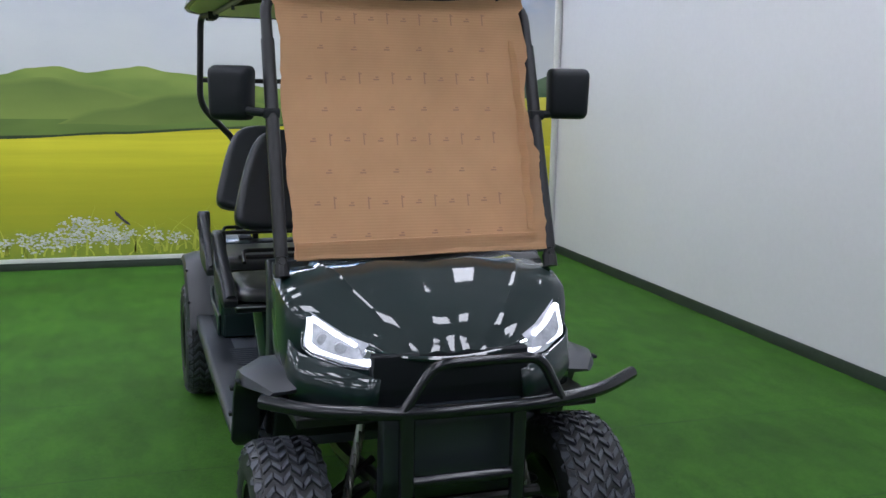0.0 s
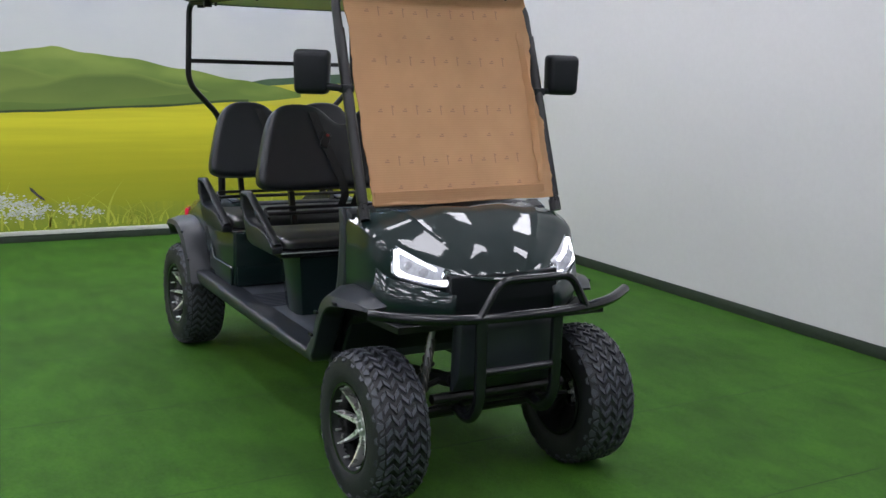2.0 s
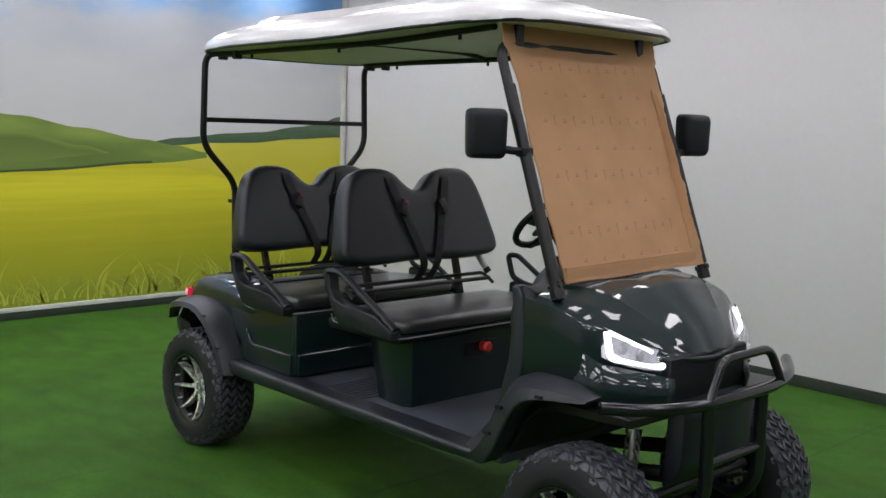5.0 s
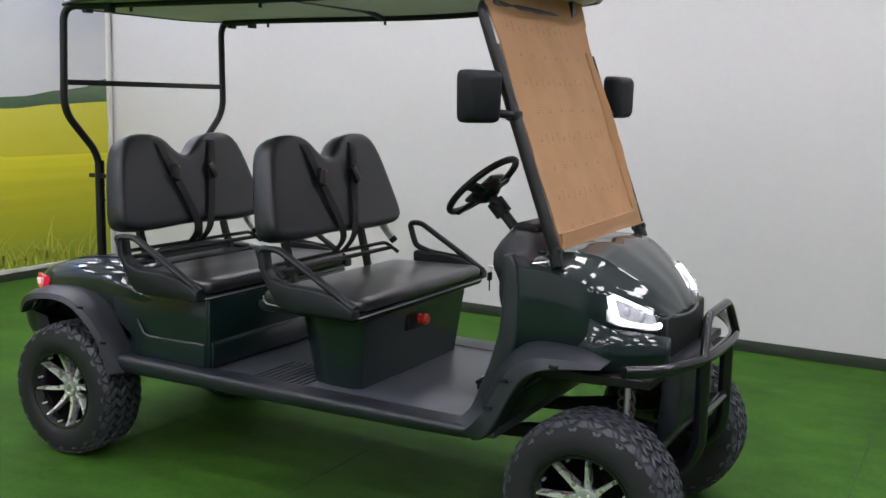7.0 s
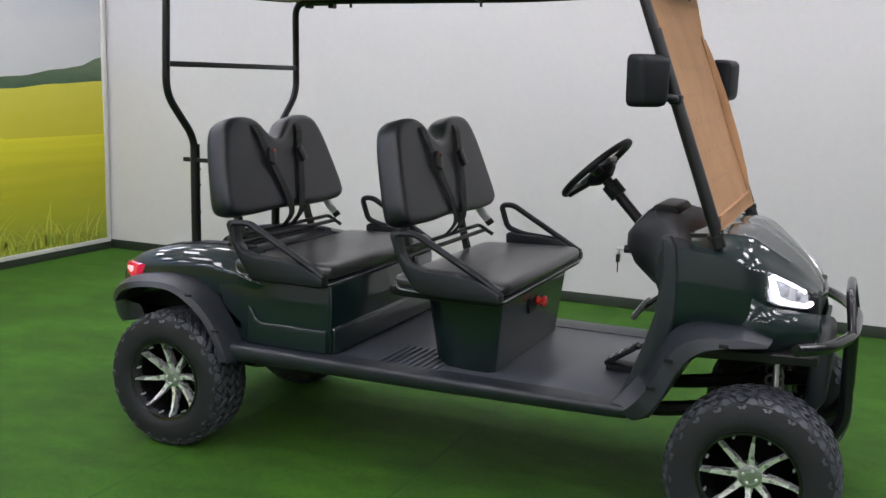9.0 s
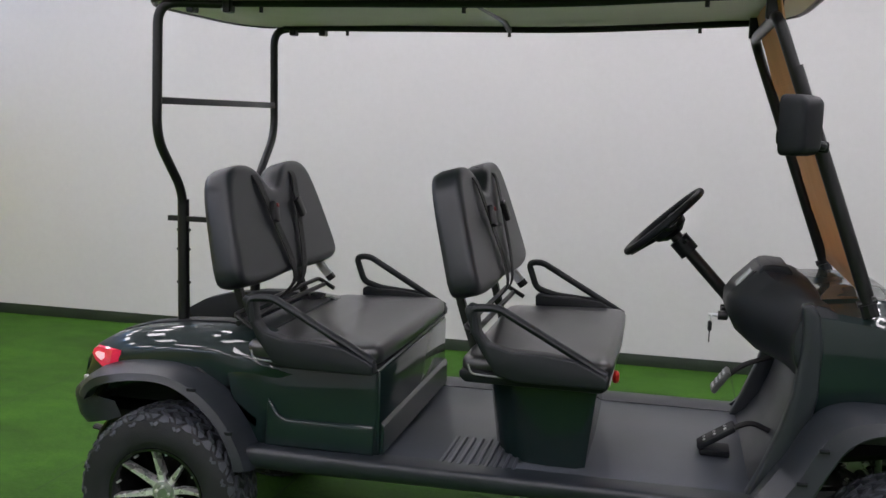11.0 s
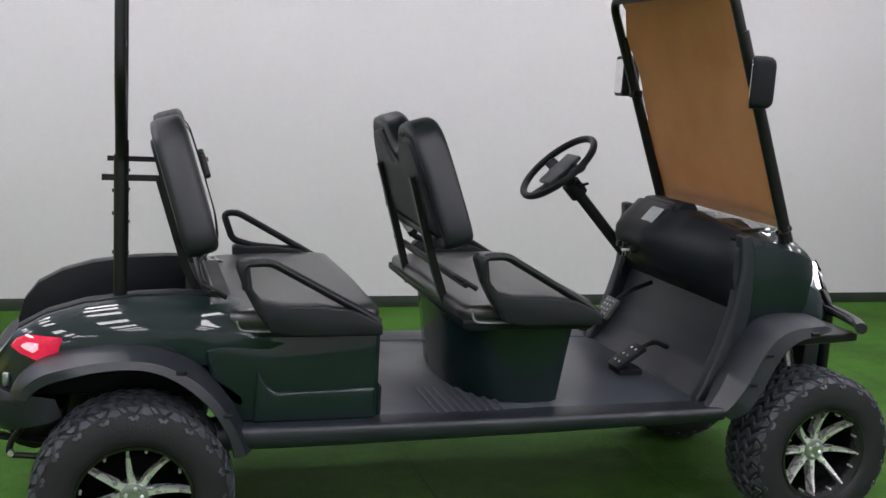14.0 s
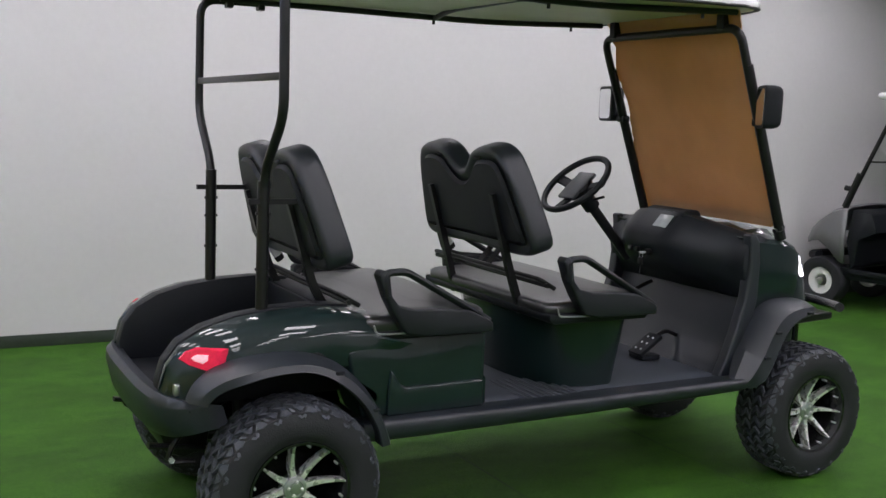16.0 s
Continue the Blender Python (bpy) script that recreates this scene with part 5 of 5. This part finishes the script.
        path = [Vector((-0.058, top_y, 0.38)), Vector((0.0, top_y, 0.430)), Vector((0.060, top_y + 0.006, 0.38)), Vector((0.064, (top_y * 2 + foot) / 3, 0.24)), Vector((0.064, foot * 0.8 + top_y * 0.2, 0.06)), Vector((0.050, foot, -0.035)), Vector((-0.03, foot, -0.085))]
        path = [lean @ p for p in rounded_path(path, 0.04, 4)]
        bm = bmesh.new()
        wdir = Vector((0.0, 1.0, 0.0))
        rows = []
        for i, p in enumerate(path):
            d = (path[min(i + 1, len(path) - 1)] - path[max(i - 1, 0)]).normalized()
            w = (wdir - d * wdir.dot(d)).normalized() * 0.021
            nrm = d.cross(w).normalized() * 0.0018
            rows.append([p - w - nrm, p + w - nrm, p + w + nrm, p - w + nrm])
        belt = part("seat_belt", skin(rows), WEBBING, back, "black seat belt")
        mid = path[len(path) // 2]
        tongue = moved(box(-0.012, 0.010, -0.021, 0.021, -0.038, 0.038, 0.007), Matrix.Translation(lean @ Vector((0.075, top_y * 0.62 + foot * 0.38, 0.235))) @ lean.to_3x3().to_4x4() @ Matrix.Rotation(radians(22 * s), 4, "X"))
        part("belt_tongue", tongue, STEEL, belt)
        if s < 0:
            part("release_button", moved(box(0.010, 0.016, -0.008, 0.008, 0.016, 0.030, 0.003), Matrix.Translation(lean @ Vector((0.075, top_y * 0.62 + foot * 0.38, 0.235))) @ lean.to_3x3().to_4x4() @ Matrix.Rotation(radians(22 * s), 4, "X")), RED_BUTTON, belt, "dark red release button")
        if s > 0:
            anchor = part("belt_retractor", tube([lean @ Vector((-0.02, 0.370 * s, 0.020)), lean @ Vector((-0.005, 0.382 * s, -0.035)), lean @ Vector((0.010, 0.392 * s, -0.070))], 0.019, 8, 0.02, flat=0.5, side=(0, 1, 0)), BUCKLE, back, "silver belt anchor")
            part("anchor_end", tube([lean @ Vector((0.008, 0.390 * s, -0.066)), lean @ Vector((0.016, 0.397 * s, -0.088))], 0.020, 8, 0.01, flat=0.6, side=(0, 1, 0)), STEEL, anchor)
    return base


bench(0.0)
bench(0.752, 0.784, 0.030, 0.065, 0.028, 0.512, -1.7, 0.846)

def pedestal_loop(z, k):
    """Plan of the box below the front seat: rounded at the rear, a little wider below the tray (k = 1) than on the floor (k = 0)."""
    low = [(1.085, 0.0), (1.087, 0.10), (1.102, 0.20), (1.150, 0.310), (1.220, 0.385), (1.300, 0.400), (1.395, 0.400), (1.425, 0.380), (1.430, 0.0)]
    top = [(1.055, 0.0), (1.057, 0.12), (1.072, 0.24), (1.115, 0.350), (1.190, 0.415), (1.290, 0.430), (1.420, 0.430), (1.455, 0.408), (1.462, 0.0)]
    half = [(a + (c - a) * k, b + (d - b) * k) for (a, b), (c, d) in zip(low, top)]
    return [(x, -y, z) for x, y in half] + [(x, y, z) for x, y in reversed(half[1:-1])]


pedestal = part("seat_pedestal", skin([pedestal_loop(z, k) for z, k in ((0.468, 0.0), (0.50, 0.12), (0.54, 0.26), (0.60, 0.48), (0.66, 0.70), (0.71, 0.88), (0.74, 1.0), (0.760, 1.0))]), PAINT, cart, "glossy dark green box below the front seat", 40)
part("direction_switch", turned([(0.020, 0.0), (0.020, 0.012), (0.011, 0.016), (0.011, 0.024), (0.022, 0.029), (0.024, 0.039), (0.017, 0.048), (0.0001, 0.049)], (1.458, -0.010, 0.690), "x", 18), RED_KNOB, cart, "red direction knob")
part("switch_plate", box(1.440, 1.462, -0.10, 0.07, 0.650, 0.715, 0.003, 1), DASH, cart)

# ---------------------------------------------------------------- things on the cart
key = thing("ignition_key", (1.82, -0.06, 0.93), "small black-headed key hanging from the ignition", "key")
part("key_head", box(1.800, 1.814, -0.075, -0.045, 0.895, 0.930, 0.006), STEEL, key)
part("key_blade", box(1.805, 1.809, -0.063, -0.057, 0.855, 0.898, 0.001, 1), STEEL, key)
part("key_ring", tube([Vector((1.810, -0.06 + 0.012 * math.cos(a), 0.94 + 0.014 * math.sin(a))) for a in np.linspace(0, 2 * math.pi, 13)[:-1]], 0.0016, 6, 0.004, True), SILVER, key)
part("key_shank", tube([(1.862, -0.06, 0.952), (1.800, -0.06, 0.952)], 0.006, 8), SILVER, key)

# cardboard sheet taped over the windscreen
card = thing("cardboard_sheet", tuple(on_screen(0, 1.05, 0.03)), "creased brown corrugated cardboard sheet covering the windscreen", "cardboard")
rng = random.Random(9)
CY, CZ = 40, 44
top_z, low_z = 2.022, 1.102
front, rear = [], []
for j in range(CZ + 1):
    z = low_z + (top_z - low_z) * j / CZ
    wob_l = 0.016 * noise.noise(Vector((z * 7.0, 1.3, 0))) + 0.006 * noise.noise(Vector((z * 31.0, 4.0, 0)))
    wob_r = 0.022 * noise.noise(Vector((z * 6.0, 9.1, 0))) + 0.012 * noise.noise(Vector((z * 29.0, 6.0, 0)))
    yl, yr = -0.415 + wob_l - 0.02 * (z > 1.91), 0.425 + wob_r + 0.022 * (z > 1.89)
    if z < 1.43:
        yr += 0.015
    rf, rr = [], []
    for i in range(CY + 1):
        t = i / CY
        y = yl + (yr - yl) * t
        curl = (0.030 if t > 0.5 else 0.006) * (abs(2 * t - 1) ** 6) * (0.5 + 0.5 * noise.noise(Vector((z * 5, 2.0 + t * 3, 0))))
        dent = 0.008 * noise.noise(Vector((y * 3.1, z * 3.3, 5.0))) + 0.003 * noise.noise(Vector((y * 11.0, z * 4.0, 8.0)))
        out = 0.014 + curl + dent + 0.012 * max(0.0, (z - 1.89) / 0.1)
        zz = z + (0.010 * noise.noise(Vector((y * 4, 3.0, 0))) if j in (0, CZ) else 0) + 0.012 * (t - 0.5)
        rf.append(on_screen(y, zz, out))
        rr.append(on_screen(y, zz, out - 0.006))
    front.append(rf)
    rear.append(rr)
bm = bmesh.new()
vf = [[bm.verts.new(p) for p in row] for row in front]
vr = [[bm.verts.new(p) for p in row] for row in rear]
for j in range(CZ):
    for i in range(CY):
        bm.faces.new((vf[j][i], vf[j][i + 1], vf[j + 1][i + 1], vf[j + 1][i]))
        bm.faces.new((vr[j][i], vr[j + 1][i], vr[j + 1][i + 1], vr[j][i + 1]))
for j in range(CZ):
    bm.faces.new((vf[j][0], vf[j + 1][0], vr[j + 1][0], vr[j][0]))
    bm.faces.new((vf[j][CY], vr[j][CY], vr[j + 1][CY], vf[j + 1][CY]))
for i in range(CY):
    bm.faces.new((vf[0][i], vr[0][i], vr[0][i + 1], vf[0][i + 1]))
    bm.faces.new((vf[CZ][i], vf[CZ][i + 1], vr[CZ][i + 1], vr[CZ][i]))
part("board", bm, CARD, card)
lip = [[on_screen(-0.405 + 0.80 * k / 20, 1.102 + dz + 0.012 * (k / 20 - 0.5), o) for dz, o in ((0.0, 0.006), (0.001, 0.015), (0.050, 0.028), (0.053, 0.016))] for k in range(21)]
flap = [[on_screen(0.375 + 0.012 * noise.noise(Vector((k * 0.5, 2, 0))) + 0.016 * d, 1.17 + 0.62 * k / 24, 0.026 + 0.026 * math.sin(math.pi * k / 24) ** 0.5 * d + e) for d, e in ((0, 0), (1, 0), (1, -0.005), (0, -0.005))] for k in range(25)]
part("torn_flap", skin(flap), CARD, card, "curled torn edge of the board")
part("folded_edge", skin(lip), CARD, card, "folded darker lower edge")
ink = bmesh.new()


def print_bar(y, zc, ww, hh):
    curl = 0.014 + 0.008 * noise.noise(Vector((y * 3.1, zc * 3.3, 5.0))) + 0.003 * noise.noise(Vector((y * 11.0, zc * 4.0, 8.0))) + 0.030 * (abs(y / 0.40) ** 6) * 0.9 + 0.0012
    ink.faces.new([ink.verts.new(on_screen(y + a * ww, zc + b * hh, curl)) for a, b in ((-1, -1), (1, -1), (1, 1), (-1, 1))])


for k in range(8):
    row_z = 1.160 + 0.098 * k
    for i in range(6):
        y = -0.33 + 0.112 * i + (0.0 if k % 2 else 0.045)
        z = row_z + 0.012 * (y + 0.4) + rng.uniform(-0.002, 0.002)
        print_bar(y, z, 0.010, 0.0022)
        print_bar(y + 0.003, z + 0.008, 0.005, 0.0022)
        if k % 2 and y < 0.28:
            print_bar(y + 0.056, z + 0.006, 0.0022, 0.019)
            print_bar(y + 0.060, z + 0.020, 0.0045, 0.0022)
tagged(part("print_mark", ink, CARD_INK, card, "small faded printed marks"), kind="stuff")

# --- the front body is drawn back a little
NOSE = {"front_cowl", "bonnet_lip", "nose_cheek", "grille", "headlight", "light_strip", "reflector_bowl", "projector", "reflector_tip", "lens_cover", "bull_bar", "bar_hoop", "bar_upright", "bar_cross", "front_plate"}
for ob in cart.children_recursive:
    kind_ = ob.name.split(".")[0]
    if ob.type == "MESH" and kind_ in NOSE:
        for v in ob.data.vertices:
            v.co.x -= 0.020 * min(max((v.co.x - 2.25) / 0.2, 0.0), 1.0)


# ---------------------------------------------------------------- the second cart, by the far end of the wall
def parked_cart():
    c = thing("golf_cart", (0, 0, 0), "grey golf cart with white wheels parked beside the wall", "golf cart")
    for x in (0.0, 1.68):
        for s in (-1, 1):
            w = part("wheel", turned([(0.06, 0.055), (0.12, 0.055), (0.125, 0.07), (0.115, 0.02), (0.05, 0.03), (0.05, -0.05), (0.12, -0.07)], (x, 0.42 * s, 0.22), "y", 32, None, False) if s > 0 else turned([(0.06, -0.055), (0.12, -0.055), (0.125, -0.07), (0.115, -0.02), (0.05, -0.03), (0.05, 0.05), (0.12, 0.07)], (x, 0.42 * s, 0.22), "y", 32, None, False), WHITE_RIM, c, "white steel wheel")
            prof = [(0.122, -0.075), (0.16, -0.09), (0.205, -0.085), (0.220, -0.06), (0.220, 0.06), (0.205, 0.085), (0.16, 0.09), (0.122, 0.075), (0.118, 0.0)]
            rows = [[(x + r * math.cos(a), 0.42 * s + h, 0.22 + r * math.sin(a)) for r, h in prof] for a in np.linspace(0, 2 * math.pi, 37)]
            part("tyre", skin(rows, True, False), RUBBER, w)
            part("hub", turned([(0.04, 0.03 * s), (0.03, 0.07 * s), (0.0001, 0.075 * s)], (x, 0.42 * s, 0.22), "y", 14), SILVER, w)
    part("underbody", prism([(-0.30, 0.30), (0.30, 0.26), (1.40, 0.26), (1.62, 0.34), (1.62, 0.36), (-0.30, 0.36)], -0.46, 0.46, 0.02), DASH, c)
    part("floor_pan", box(0.62, 1.40, -0.50, 0.50, 0.31, 0.36, 0.01), DASH, c)
    rows = []
    for x, w, zb, zs, zm in ((1.46, 0.53, 0.40, 0.90, 0.93), (1.51, 0.53, 0.42, 0.90, 0.93), (1.62, 0.52, 0.52, 0.86, 0.90), (1.74, 0.49, 0.58, 0.78, 0.83), (1.84, 0.44, 0.56, 0.70, 0.74), (1.90, 0.38, 0.54, 0.62, 0.65)):
        half = [(x, w * 0.97, zb), (x, w, zb * 0.5 + zs * 0.5), (x, w - 0.02, zs - 0.02), (x, w * 0.8, zs + 0.01), (x, w * 0.4, zm - 0.01), (x, 0, zm)]
        rows.append([(a, -b, z) for a, b, z in half] + [(a, b, z) for a, b, z in reversed(half[:-1])])
    nose = part("front_cowl", skin(rows, False, False), GREY_BODY, c, "grey front body", 50)
    nose.modifiers.new("shell", "SOLIDIFY").thickness = 0.015
    part("dashboard", prism([(1.18, 0.70), (1.24, 0.86), (1.42, 0.89), (1.46, 0.60), (1.40, 0.36), (1.36, 0.40), (1.34, 0.62)], -0.50, 0.50, 0.02), DASH, c)
    part("front_bumper", tube([(1.76, -0.40, 0.44), (1.90, -0.28, 0.42), (1.92, 0.28, 0.42), (1.76, 0.40, 0.44)], 0.04, 10, 0.1), DASH, c)
    part("rear_body", prism([(-0.52, 0.42), (-0.50, 0.62), (-0.30, 0.74), (0.20, 0.74), (0.24, 0.66), (0.62, 0.66), (0.62, 0.36), (0.26, 0.34), (0.20, 0.46), (-0.22, 0.46), (-0.30, 0.36)], -0.52, 0.52, 0.03), GREY_BODY, c, "grey rear body")
    part("seat_cushion", box(0.16, 0.66, -0.50, 0.50, 0.66, 0.78, 0.03, 3), VINYL, c, "black vinyl seat")
    part("backrest", moved(box(-0.05, 0.05, -0.50, 0.50, 0.0, 0.36, 0.03, 3), Matrix.Translation((0.16, 0, 0.88)) @ Matrix.Rotation(radians(-14), 4, "Y")), VINYL, c, "black vinyl backrest")
    f = part("windscreen_frame", tube([(1.52, -0.47, 0.86), (1.10, -0.46, 1.84), (1.10, 0.46, 1.84), (1.52, 0.47, 0.86)], 0.019, 10, 0.06), STEEL, c)
    for s in (-1, 1):
        part("screen_sleeve", tube([(1.508, 0.47 * s, 0.90), (1.392, 0.466 * s, 1.20)], 0.032, 8), STEEL, f)
        part("screen_knob", tube([(1.44, 0.47 * s, 1.06), (1.52, 0.475 * s, 1.07)], 0.024, 8), STEEL, f)
        part("rear_post", tube([(-0.20, 0.44 * s, 0.72), (-0.20, 0.44 * s, 1.80)], 0.018, 10), STEEL, c)
    pane = part("windscreen", skin([[(1.500 - 0.40 * t + d, y, 0.90 + 0.90 * t) for t, y in ((0, -0.45), (0, 0.45), (1, 0.45), (1, -0.45))] for d in (0.0, 0.004)]), GLASS, f)
    pane.visible_shadow = False
    part("screen_hinge", box(1.322, 1.342, -0.45, 0.45, 1.30, 1.315, 0.003), STEEL, f)
    part("roof", box(-0.36, 1.26, -0.56, 0.56, 1.84, 1.90, 0.03, 3), ROOF_WHITE, c, "white roof")
    part("steering_wheel", moved(tube([(0.16 * math.cos(a), 0.16 * math.sin(a), 0) for a in np.linspace(0, 2 * math.pi, 33)[:-1]], 0.013, 8, 0.01, True), Matrix.Translation((0.96, 0.24, 1.02)) @ Matrix.Rotation(radians(-42), 4, "Y")), DASH, c)
    part("steering_column", tube([(0.97, 0.24, 1.01), (1.30, 0.24, 0.66)], 0.02, 8), STEEL, c)
    return c


second = parked_cart()
second.matrix_basis = pose(6.965, 1.13, TURF_Z, 0, 0, 100)
